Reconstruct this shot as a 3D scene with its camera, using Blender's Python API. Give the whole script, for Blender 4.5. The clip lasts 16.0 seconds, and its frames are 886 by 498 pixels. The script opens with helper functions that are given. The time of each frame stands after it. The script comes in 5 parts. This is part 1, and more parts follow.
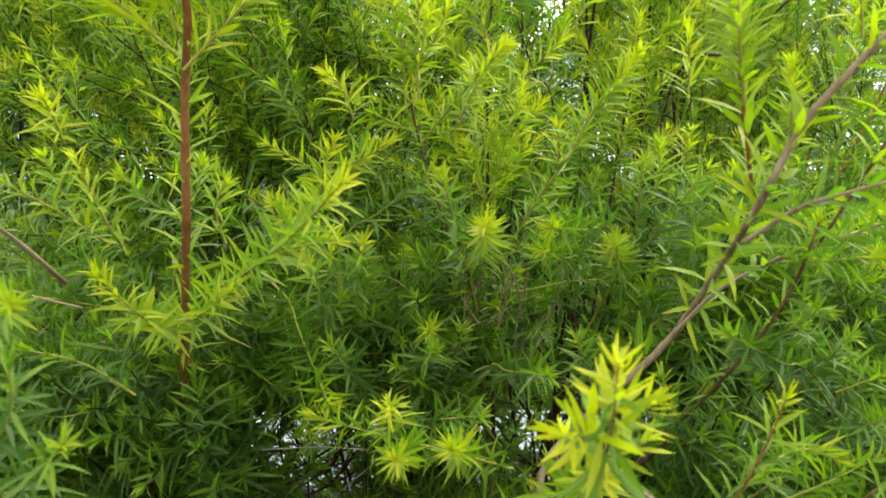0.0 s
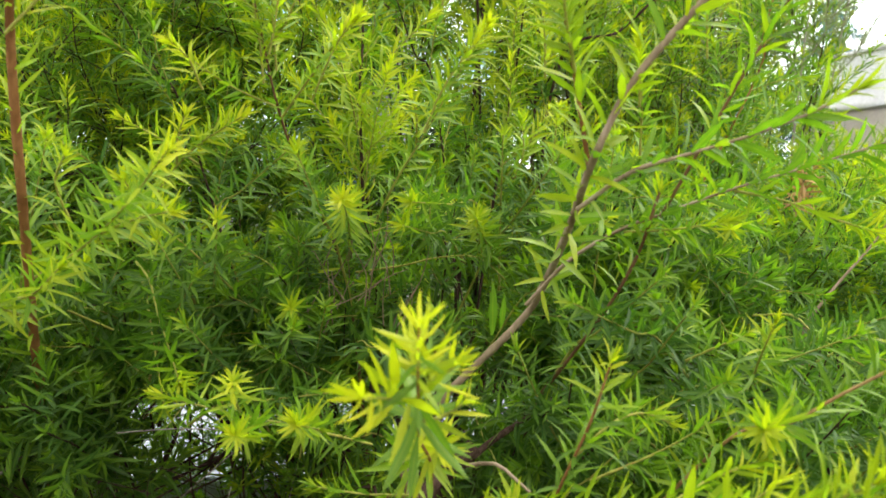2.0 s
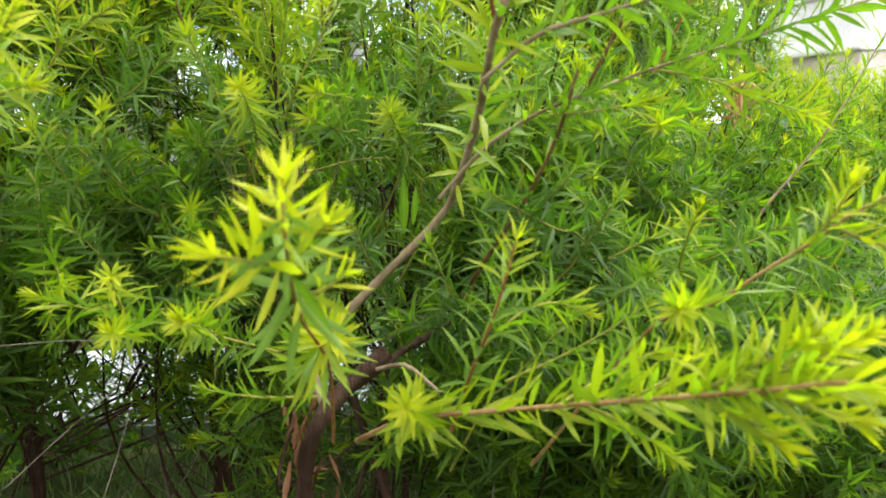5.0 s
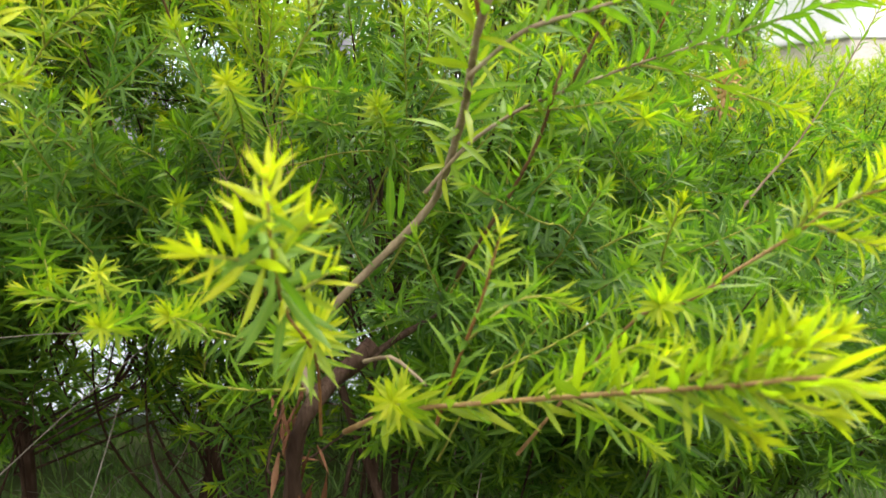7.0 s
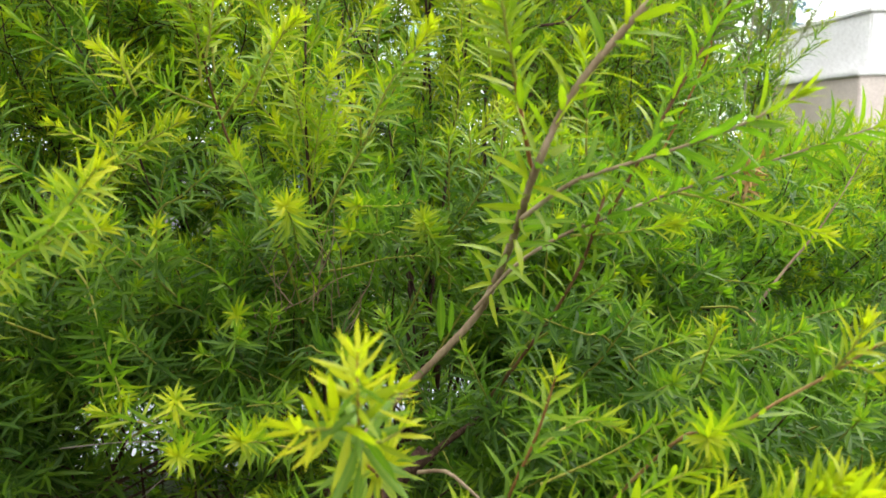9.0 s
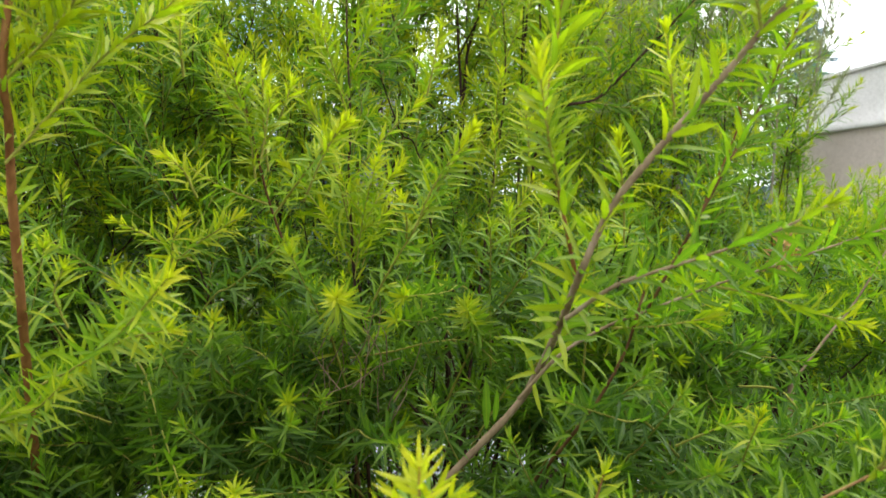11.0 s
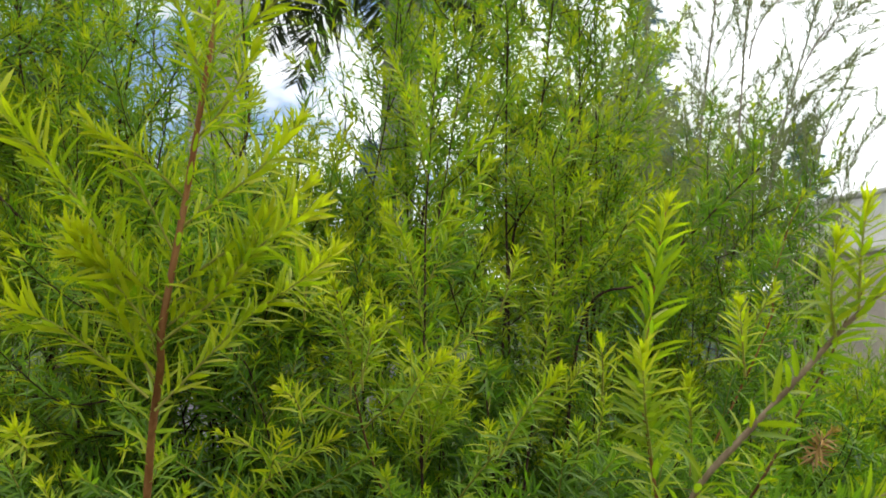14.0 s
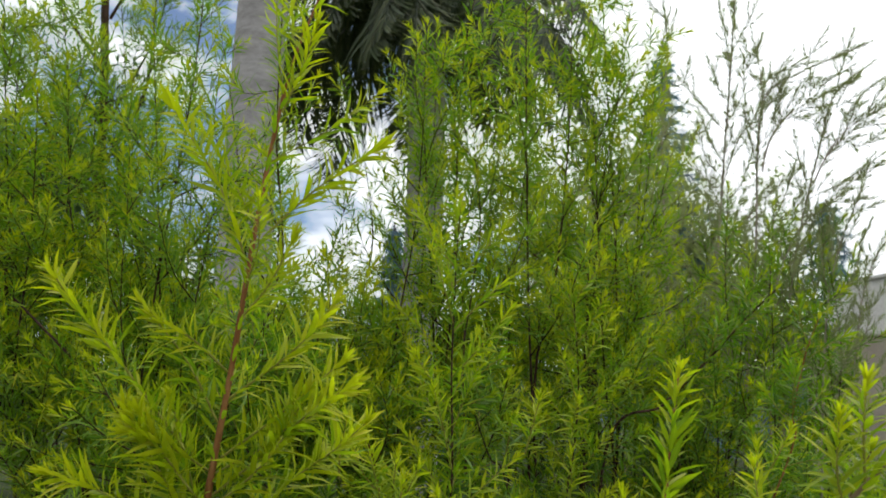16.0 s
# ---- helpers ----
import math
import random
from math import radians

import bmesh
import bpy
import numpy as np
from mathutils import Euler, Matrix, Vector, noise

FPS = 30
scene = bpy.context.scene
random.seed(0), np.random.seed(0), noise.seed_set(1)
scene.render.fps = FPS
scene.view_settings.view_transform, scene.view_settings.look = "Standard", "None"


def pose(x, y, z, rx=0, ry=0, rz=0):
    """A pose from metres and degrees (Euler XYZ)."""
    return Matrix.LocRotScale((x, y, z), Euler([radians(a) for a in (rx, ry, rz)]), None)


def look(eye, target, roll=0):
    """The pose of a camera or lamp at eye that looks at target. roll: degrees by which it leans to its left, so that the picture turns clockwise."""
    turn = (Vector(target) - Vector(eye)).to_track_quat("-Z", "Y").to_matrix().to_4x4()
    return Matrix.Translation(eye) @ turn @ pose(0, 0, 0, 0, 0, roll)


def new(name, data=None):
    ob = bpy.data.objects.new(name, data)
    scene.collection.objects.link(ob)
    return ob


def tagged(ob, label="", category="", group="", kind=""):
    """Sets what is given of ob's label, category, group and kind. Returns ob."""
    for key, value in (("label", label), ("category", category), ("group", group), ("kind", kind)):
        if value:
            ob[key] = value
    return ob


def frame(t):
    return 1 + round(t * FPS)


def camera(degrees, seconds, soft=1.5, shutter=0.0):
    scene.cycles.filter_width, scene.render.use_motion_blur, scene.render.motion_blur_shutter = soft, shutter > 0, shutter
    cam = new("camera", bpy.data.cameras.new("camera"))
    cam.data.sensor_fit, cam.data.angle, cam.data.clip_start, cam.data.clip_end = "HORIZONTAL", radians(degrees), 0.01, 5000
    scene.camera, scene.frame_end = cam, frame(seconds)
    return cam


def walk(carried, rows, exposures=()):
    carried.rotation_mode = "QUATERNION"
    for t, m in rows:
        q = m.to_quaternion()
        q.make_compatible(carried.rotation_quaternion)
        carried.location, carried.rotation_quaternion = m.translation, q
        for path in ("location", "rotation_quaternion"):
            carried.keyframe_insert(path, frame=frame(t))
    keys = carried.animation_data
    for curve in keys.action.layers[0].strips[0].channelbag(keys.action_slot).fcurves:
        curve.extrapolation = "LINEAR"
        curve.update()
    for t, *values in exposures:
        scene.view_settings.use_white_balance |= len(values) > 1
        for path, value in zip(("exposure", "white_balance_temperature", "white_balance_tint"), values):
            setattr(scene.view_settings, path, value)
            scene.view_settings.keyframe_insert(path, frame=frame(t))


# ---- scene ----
cam = camera(57.0, 16.0, 1.55)
cam.data.dof.use_dof, cam.data.dof.focus_distance, cam.data.dof.aperture_fstop = True, 1.55, 6.5
METRES, EYE, TILT, LEAN, TURN = 1.0, 1.45, -5.0, 0.0, 0.0
ROWS = [
    (0.0, 0.0, 0.0, 0.0, 0.0, 0.0, -0.0),
    (0.5, 0.0492, -0.006, 0.0031, -1.41, -0.16, 0.06),
    (1.0, 0.0696, -0.016, 0.0038, -2.69, -0.26, 0.22),
    (1.5, 0.0903, -0.0095, -0.0127, -3.71, -0.39, 0.46),
    (2.0, 0.1096, 0.007, -0.0251, -4.59, -0.63, 0.5),
    (2.5, 0.1506, 0.0465, -0.0625, -5.34, -1.03, 0.91),
    (3.0, 0.1532, 0.0656, -0.0843, -5.8, -1.52, 1.16),
    (3.5, 0.1624, 0.0738, -0.0931, -6.39, -2.15, 1.07),
    (4.0, 0.1723, 0.0773, -0.1075, -6.88, -2.78, 1.07),
    (6.5, 0.1821, 0.0668, -0.1094, -8.03, -4.68, 0.72),
    (7.0, 0.1838, 0.0641, -0.0998, -8.16, -4.74, 0.88),
    (7.5, 0.1694, 0.0598, -0.0755, -8.08, -4.56, 1.12),
    (8.0, 0.1535, 0.0525, -0.0393, -7.95, -4.19, 1.22),
    (8.5, 0.1391, 0.0357, -0.0023, -7.68, -3.24, 1.35),
    (9.0, 0.1298, 0.0192, 0.0138, -7.43, -2.36, 1.61),
    (11.5, 0.0783, -0.0284, 0.1237, -4.98, 2.81, 1.82),
    (12.0, 0.0461, -0.0029, 0.1838, -5.17, 4.6, 0.89),
    (12.5, 0.0352, -0.0047, 0.1979, -5.46, 5.31, 0.57),
    (13.0, 0.0047, -0.0513, 0.2186, -6.08, 6.03, 0.28),
    (13.5, -0.0226, -0.0979, 0.2468, -6.14, 6.86, 0.08),
    (14.0, -0.0472, -0.1453, 0.2751, -5.98, 7.85, 0.09),
    (14.5, -0.0595, -0.1693, 0.2975, -5.72, 8.85, 0.03),
    (15.0, -0.0488, -0.1867, 0.3413, -4.6, 11.36, 0.84),
    (15.5, -0.0543, -0.2216, 0.3704, -4.25, 12.41, 0.92),
    (16.0, -0.057, -0.2519, 0.3869, -4.12, 13.43, 0.6),
]
EXPOSURES = [(0.0, 0.38), (4.0, 0.52), (7.0, 0.56), (9.0, 0.34), (11.5, 0.0), (12.5, -0.29), (14.5, -0.62), (16.0, -0.96)]
walk(cam, [(t, pose(0, 0, EYE, TILT, LEAN, TURN) @ pose(METRES * x, METRES * y, METRES * z, 90 + pitch, roll, yaw)) for t, x, y, z, yaw, pitch, roll in ROWS], EXPOSURES)

# ---- world and sun ----
SUN_AZ, SUN_EL = 70.0, 66.0   # degrees east of +y, and above the horizon
world = bpy.data.worlds.new("world")
scene.world = world
world.use_nodes = True
wn, wl = world.node_tree.nodes, world.node_tree.links
wn.clear()
sky = wn.new("ShaderNodeTexSky")
sky.sky_type = 'NISHITA'
sky.sun_disc = False
sky.sun_elevation, sky.sun_rotation = radians(SUN_EL), radians(SUN_AZ)
coord = wn.new("ShaderNodeTexCoord")
stretch = wn.new("ShaderNodeMapping")
stretch.inputs["Scale"].default_value = (1.0, 1.0, 2.2)
stretch.inputs["Location"].default_value = (3.1, 1.7, 0.4)
cloud = wn.new("ShaderNodeTexNoise")
cloud.inputs["Scale"].default_value = 4.6
cloud.inputs["Detail"].default_value = 7.0
cloud.inputs["Roughness"].default_value = 0.55
cover = wn.new("ShaderNodeValToRGB")
cover.color_ramp.elements[0].position, cover.color_ramp.elements[1].position = 0.42, 0.57
cover.color_ramp.elements[0].color = (0.05, 0.05, 0.05, 1)
mixer = wn.new("ShaderNodeMixRGB")
bright = wn.new("ShaderNodeMapRange")     # clouds grow brighter towards the sun
bright.inputs["From Min"].default_value, bright.inputs["From Max"].default_value = -0.4, 0.95
bright.inputs["To Min"].default_value, bright.inputs["To Max"].default_value = 17.0, 33.0
toward = wn.new("ShaderNodeVectorMath")
toward.operation = 'DOT_PRODUCT'
toward.inputs[1].default_value = (math.sin(radians(SUN_AZ)) * math.cos(radians(SUN_EL)), math.cos(radians(SUN_AZ)) * math.cos(radians(SUN_EL)), math.sin(radians(SUN_EL)))
tint = wn.new("ShaderNodeVectorMath")
tint.operation = 'SCALE'
tint.inputs[0].default_value = (0.97, 1.0, 1.04)
back = wn.new("ShaderNodeBackground")
back.inputs["Strength"].default_value = 0.11
wout = wn.new("ShaderNodeOutputWorld")
wl.new(coord.outputs["Generated"], stretch.inputs["Vector"])
wl.new(stretch.outputs["Vector"], cloud.inputs["Vector"])
opening = wn.new("ShaderNodeVectorMath")  # the cloud breaks up in one quarter of the sky, over the palms
opening.operation = 'DOT_PRODUCT'
opening.inputs[1].default_value = (-0.24, 0.93, 0.275)
thin = wn.new("ShaderNodeMapRange")
thin.inputs["From Min"].default_value, thin.inputs["From Max"].default_value = 0.84, 0.97
thin.inputs["To Min"].default_value, thin.inputs["To Max"].default_value = 0.26, -0.03
thick = wn.new("ShaderNodeMath")
thick.operation = 'ADD'
wl.new(coord.outputs["Generated"], opening.inputs[0])
wl.new(opening.outputs["Value"], thin.inputs["Value"])
wl.new(cloud.outputs["Fac"], thick.inputs[0])
wl.new(thin.outputs["Result"], thick.inputs[1])
wl.new(thick.outputs[0], cover.inputs["Fac"])
wl.new(cover.outputs["Color"], mixer.inputs["Fac"])
clear = wn.new("ShaderNodeVectorMath")    # clear sky between the clouds
clear.operation = 'MULTIPLY'
clear.inputs[1].default_value = (1.25, 1.5, 1.8)
wl.new(sky.outputs["Color"], clear.inputs[0])
wl.new(clear.outputs["Vector"], mixer.inputs["Color1"])
wl.new(coord.outputs["Generated"], toward.inputs[0])
wl.new(toward.outputs["Value"], bright.inputs["Value"])
wl.new(bright.outputs["Result"], tint.inputs["Scale"])
wl.new(tint.outputs["Vector"], mixer.inputs["Color2"])
wl.new(mixer.outputs["Color"], back.inputs["Color"])
wl.new(back.outputs["Background"], wout.inputs["Surface"])
sun = new("sun", bpy.data.lights.new("sun", 'SUN'))
sun.data.energy, sun.data.angle, sun.data.color = 3.2, radians(18), (1.0, 0.95, 0.84)
sx = math.sin(radians(SUN_AZ)) * math.cos(radians(SUN_EL))
sy = math.cos(radians(SUN_AZ)) * math.cos(radians(SUN_EL))
sun.matrix_world = look((20 * sx, 20 * sy, 20 * math.sin(radians(SUN_EL))), (0, 0, 0))

# ---- materials ----


def nodes_of(name):
    m = bpy.data.materials.new(name)
    m.use_nodes = True
    n, l = m.node_tree.nodes, m.node_tree.links
    n.clear()
    out = n.new("ShaderNodeOutputMaterial")
    return m, n, l, out


def ramp(n, l, source, stops):
    r = n.new("ShaderNodeValToRGB")
    e = r.color_ramp.elements
    while len(e) < len(stops):
        e.new(0.5)
    for i, (p, c) in enumerate(stops):
        e[i].position, e[i].color = p, (*c, 1)
    l.new(source, r.inputs["Fac"])
    return r.outputs["Color"]


def tex_noise(n, l, scale, detail=4.0, rough=0.55, space="Object", stretch_by=(1, 1, 1)):
    c = n.new("ShaderNodeTexCoord")
    mp = n.new("ShaderNodeMapping")
    mp.inputs["Scale"].default_value = stretch_by
    t = n.new("ShaderNodeTexNoise")
    t.inputs["Scale"].default_value, t.inputs["Detail"].default_value, t.inputs["Roughness"].default_value = scale, detail, rough
    l.new(c.outputs[space], mp.inputs["Vector"])
    l.new(mp.outputs["Vector"], t.inputs["Vector"])
    return t.outputs["Fac"]


def mix(n, l, fac, a, b, mode='MIX'):
    m = n.new("ShaderNodeMixRGB")
    m.blend_type = mode
    for sock, v in ((m.inputs["Fac"], fac), (m.inputs["Color1"], a), (m.inputs["Color2"], b)):
        if hasattr(v, "links"):
            l.new(v, sock)
        elif isinstance(v, tuple):
            sock.default_value = (*v, 1)
        else:
            sock.default_value = v
    return m.outputs["Color"]


def leaf_material(name, old, mid, young, glow, rough=0.40, through_light=0.56):
    """Thin leaf: an age attribute from dark green (old leaves, and leaves painted as shaded) to fresh yellow-green,
    with a lighter midrib and blotches.
    """
    m, n, l, out = nodes_of(name)
    age = n.new("ShaderNodeAttribute")
    age.attribute_name = "age"
    isl = n.new("ShaderNodeNewGeometry")
    add = n.new("ShaderNodeMath")
    add.operation = 'MULTIPLY_ADD'
    add.inputs[1].default_value = 0.22
    l.new(isl.outputs["Random Per Island"], add.inputs[0])
    sub = n.new("ShaderNodeMath")
    sub.operation = 'SUBTRACT'
    sub.inputs[1].default_value = 0.11
    l.new(age.outputs["Fac"], sub.inputs[0])
    l.new(sub.outputs[0], add.inputs[2])
    col = ramp(n, l, add.outputs[0], [(0.0, old), (0.45, mid), (0.8, young), (1.0, glow)])
    blot = tex_noise(n, l, 60.0, 3.0)
    col = mix(n, l, 0.35, col, ramp(n, l, blot, [(0.3, (0.55, 0.55, 0.5)), (0.7, (1.0, 1.0, 1.0))]), 'MULTIPLY')
    uv = n.new("ShaderNodeAttribute")
    uv.attribute_name = "rib"
    rib = ramp(n, l, uv.outputs["Fac"], [(0.72, (0, 0, 0)), (1.0, (1, 1, 1))])
    half = n.new("ShaderNodeMath")
    half.operation = 'MULTIPLY'
    half.inputs[1].default_value = 0.35
    l.new(rib, half.inputs[0])
    col = mix(n, l, half.outputs[0], col, mix(n, l, 0.5, col, (0.45, 0.5, 0.06)))
    p = n.new("ShaderNodeBsdfPrincipled")
    p.inputs["Roughness"].default_value = rough
    p.inputs["Specular IOR Level"].default_value = 0.26
    l.new(col, p.inputs["Base Color"])
    tr = n.new("ShaderNodeBsdfTranslucent")
    warm = mix(n, l, 1.0, col, (1.0, 1.27, 0.42), 'MULTIPLY')
    l.new(warm, tr.inputs["Color"])
    ms = n.new("ShaderNodeMixShader")
    ms.inputs["Fac"].default_value = through_light
    l.new(p.outputs[0], ms.inputs[1])
    l.new(tr.outputs[0], ms.inputs[2])
    l.new(ms.outputs[0], out.inputs["Surface"])
    return m


def rough_material(name, stops, scale, rough=0.85, bump=0.4, stretch_by=(1, 1, 1), fine=9.0, distance=0.004):
    """Matt surface: colour from a coarse noise, darkened by a fine one, with relief from both."""
    m, n, l, out = nodes_of(name)
    a = tex_noise(n, l, scale, 5.0, 0.6, "Object", stretch_by)
    b = tex_noise(n, l, scale * fine, 4.0, 0.6, "Object", stretch_by)
    col = ramp(n, l, a, stops)
    col = mix(n, l, 0.5, col, ramp(n, l, b, [(0.3, (0.5, 0.48, 0.46)), (0.65, (1, 1, 1))]), 'MULTIPLY')
    p = n.new("ShaderNodeBsdfPrincipled")
    p.inputs["Roughness"].default_value = rough
    p.inputs["Specular IOR Level"].default_value = 0.07
    l.new(col, p.inputs["Base Color"])
    bm_ = n.new("ShaderNodeBump")
    bm_.inputs["Strength"].default_value, bm_.inputs["Distance"].default_value = bump, distance
    l.new(mix(n, l, 0.5, a, b), bm_.inputs["Height"])
    l.new(bm_.outputs["Normal"], p.inputs["Normal"])
    l.new(p.outputs[0], out.inputs["Surface"])
    return m


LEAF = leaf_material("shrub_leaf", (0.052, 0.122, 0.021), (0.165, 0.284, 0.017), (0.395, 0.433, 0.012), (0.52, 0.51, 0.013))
# grey leaf and pale bark with backlit haze put into their colours
LEAF_GREY_HAZE = leaf_material("hazed_far_leaf", (0.18, 0.19, 0.13), (0.27, 0.28, 0.19), (0.33, 0.35, 0.21), (0.34, 0.37, 0.2), 0.4, 0.5)
BARK_PALE_HAZE = rough_material("hazed_twig_bark", [(0.3, (0.22, 0.18, 0.15)), (0.55, (0.36, 0.31, 0.27)), (0.8, (0.48, 0.43, 0.38))], 30.0, 0.85, 0.6, (1, 1, 0.4), 5.0, 0.002)
LEAF_TREE = leaf_material("tree_leaf", (0.020, 0.045, 0.014), (0.045, 0.090, 0.022), (0.09, 0.15, 0.03), (0.15, 0.2, 0.05), 0.5, 0.25)
# needles lightened and blued: distance haze is painted into their colour
LEAF_BLUE_HAZE = leaf_material("hazed_conifer_needles", (0.09, 0.16, 0.25), (0.15, 0.24, 0.36), (0.20, 0.30, 0.42), (0.25, 0.35, 0.46), 0.6, 0.2)
LEAF_DRY = leaf_material("dry_leaf", (0.17, 0.09, 0.03), (0.32, 0.18, 0.05), (0.42, 0.27, 0.07), (0.46, 0.32, 0.09), 0.6, 0.25)
FROND = leaf_material("palm_frond", (0.022, 0.035, 0.018), (0.04, 0.06, 0.03), (0.09, 0.10, 0.05), (0.2, 0.19, 0.13), 0.45, 0.15)
GRASS = leaf_material("grass_blade", (0.04, 0.085, 0.018), (0.07, 0.13, 0.025), (0.11, 0.18, 0.04), (0.22, 0.24, 0.09), 0.5, 0.35)
BARK_RED = rough_material("young_bark", [(0.3, (0.15, 0.060, 0.021)), (0.55, (0.25, 0.120, 0.044)), (0.75, (0.34, 0.195, 0.085))], 28.0, 0.7, 0.5, (1, 1, 0.35), 5.0, 0.002)
BARK_GREY = rough_material("grey_twig_bark", [(0.3, (0.13, 0.092, 0.055)), (0.55, (0.26, 0.195, 0.125)), (0.8, (0.43, 0.36, 0.27))], 30.0, 0.85, 0.6, (1, 1, 0.4), 5.0, 0.002)
BARK_DEAD = rough_material("dead_twig_bark", [(0.3, (0.10, 0.085, 0.068)), (0.55, (0.20, 0.172, 0.142)), (0.8, (0.33, 0.295, 0.25))], 30.0, 0.9, 0.6, (1, 1, 0.4), 5.0, 0.002)
BARK_BROWN = rough_material("brown_twig_bark", [(0.3, (0.075, 0.040, 0.018)), (0.55, (0.14, 0.080, 0.036)), (0.75, (0.21, 0.13, 0.065))], 28.0, 0.8, 0.5, (1, 1, 0.35), 5.0, 0.002)
BARK_SHRED = rough_material("peeling_bark", [(0.3, (0.06, 0.024, 0.012)), (0.55, (0.13, 0.058, 0.030)), (0.8, (0.22, 0.12, 0.07))], 22.0, 0.95, 0.8, (1, 1, 0.22), 4.0, 0.01)
BARK_GREEN = rough_material("green_stem", [(0.3, (0.20, 0.20, 0.04)), (0.6, (0.30, 0.31, 0.06)), (0.8, (0.30, 0.19, 0.06))], 25.0, 0.6, 0.2)
BARK_TAN = rough_material("tan_shoot_bark", [(0.3, (0.22, 0.12, 0.05)), (0.55, (0.33, 0.20, 0.09)), (0.8, (0.42, 0.30, 0.14))], 28.0, 0.7, 0.4, (1, 1, 0.35), 5.0, 0.002)
BARK_DARK = rough_material("old_bark", [(0.3, (0.024, 0.013, 0.009)), (0.55, (0.052, 0.031, 0.021)), (0.8, (0.105, 0.068, 0.047))], 22.0, 0.95, 1.0, (1, 1, 0.22), 4.0, 0.02)
PALM_BARK = rough_material("palm_bark", [(0.3, (0.21, 0.20, 0.20)), (0.55, (0.32, 0.31, 0.305)), (0.8, (0.44, 0.42, 0.40))], 3.0, 0.9, 0.8, (1, 1, 2.5), 6.0, 0.02)
SOIL = rough_material("lawn_soil", [(0.3, (0.028, 0.042, 0.012)), (0.5, (0.045, 0.065, 0.018)), (0.75, (0.08, 0.075, 0.035))], 1.2, 0.95, 0.6, (1, 1, 1), 14.0, 0.03)
LITTER = rough_material("leaf_litter", [(0.3, (0.065, 0.053, 0.040)), (0.55, (0.14, 0.112, 0.080)), (0.8, (0.26, 0.215, 0.155))], 18.0, 0.95, 0.8, (1, 1, 1), 6.0, 0.02)
CONCRETE = rough_material("pale_concrete", [(0.3, (0.27, 0.285, 0.31)), (0.7, (0.37, 0.385, 0.41))], 2.0, 0.9, 0.3)
STUCCO = rough_material("pink_beige_stucco", [(0.3, (0.60, 0.51, 0.46)), (0.7, (0.68, 0.59, 0.54))], 1.6, 0.92, 0.35, (1, 1, 1), 22.0, 0.008)

# ---- mesh helpers ----
RNG = np.random.default_rng(7)


def unit(v):
    return v / np.maximum(np.linalg.norm(v, axis=-1, keepdims=True), 1e-9)


def spline(points, step=0.012):
    """Smooth polyline (Catmull-Rom) through a few control points."""
    p = np.array(points, float)
    p = np.vstack([2 * p[0] - p[1], p, 2 * p[-1] - p[-2]])
    out = []
    for i in range(1, len(p) - 2):
        k = max(2, int(np.linalg.norm(p[i + 1] - p[i]) / step))
        t = np.linspace(0, 1, k, endpoint=False)[:, None]
        a, b, c, d = p[i - 1], p[i], p[i + 1], p[i + 2]
        out.append(0.5 * (2 * b + (c - a) * t + (2 * a - 5 * b + 4 * c - d) * t ** 2 + (3 * b - a - 3 * c + d) * t ** 3))
    out.append(p[-2][None])
    return np.vstack(out)


def frames_along(line):
    tan = unit(np.gradient(line, axis=0))
    up = np.array([0.31, 0.17, 0.93]) if abs(tan[0] @ np.array([0.31, 0.17, 0.93])) < 0.9 else np.array([0.95, 0.2, 0.1])
    side = unit(np.cross(tan, up))
    return tan, side, np.cross(side, tan)


def tube(line, r0, r1, sides=7, wobble=0.06, rng=RNG):
    """Tapered stem round a polyline, with slightly uneven girth: quads."""
    tan, a, b = frames_along(line)
    k = len(line)
    s = np.linspace(0, 1, k)
    r = (r0 + (r1 - r0) * s ** 0.9) * (1 + wobble * rng.standard_normal(k))
    ang = np.linspace(0, 2 * np.pi, sides, endpoint=False)
    v = line[:, None] + r[:, None, None] * (np.cos(ang)[None, :, None] * a[:, None] + np.sin(ang)[None, :, None] * b[:, None])
    i = np.arange(k - 1)[:, None] * sides
    j = np.arange(sides)[None]
    q = np.stack([i + j, i + (j + 1) % sides, i + sides + (j + 1) % sides, i + sides + j], -1).reshape(-1, 4)
    return v.reshape(-1, 3), q


STATIONS = {"near": ((0, .18), (.16, .62), (.42, 1.0), (.72, .74), (1, .03)), "mid": ((0, .2), (.3, .95), (.65, .85), (1, .03)), "low": ((0, .3), (.45, 1.0), (1, .05))}


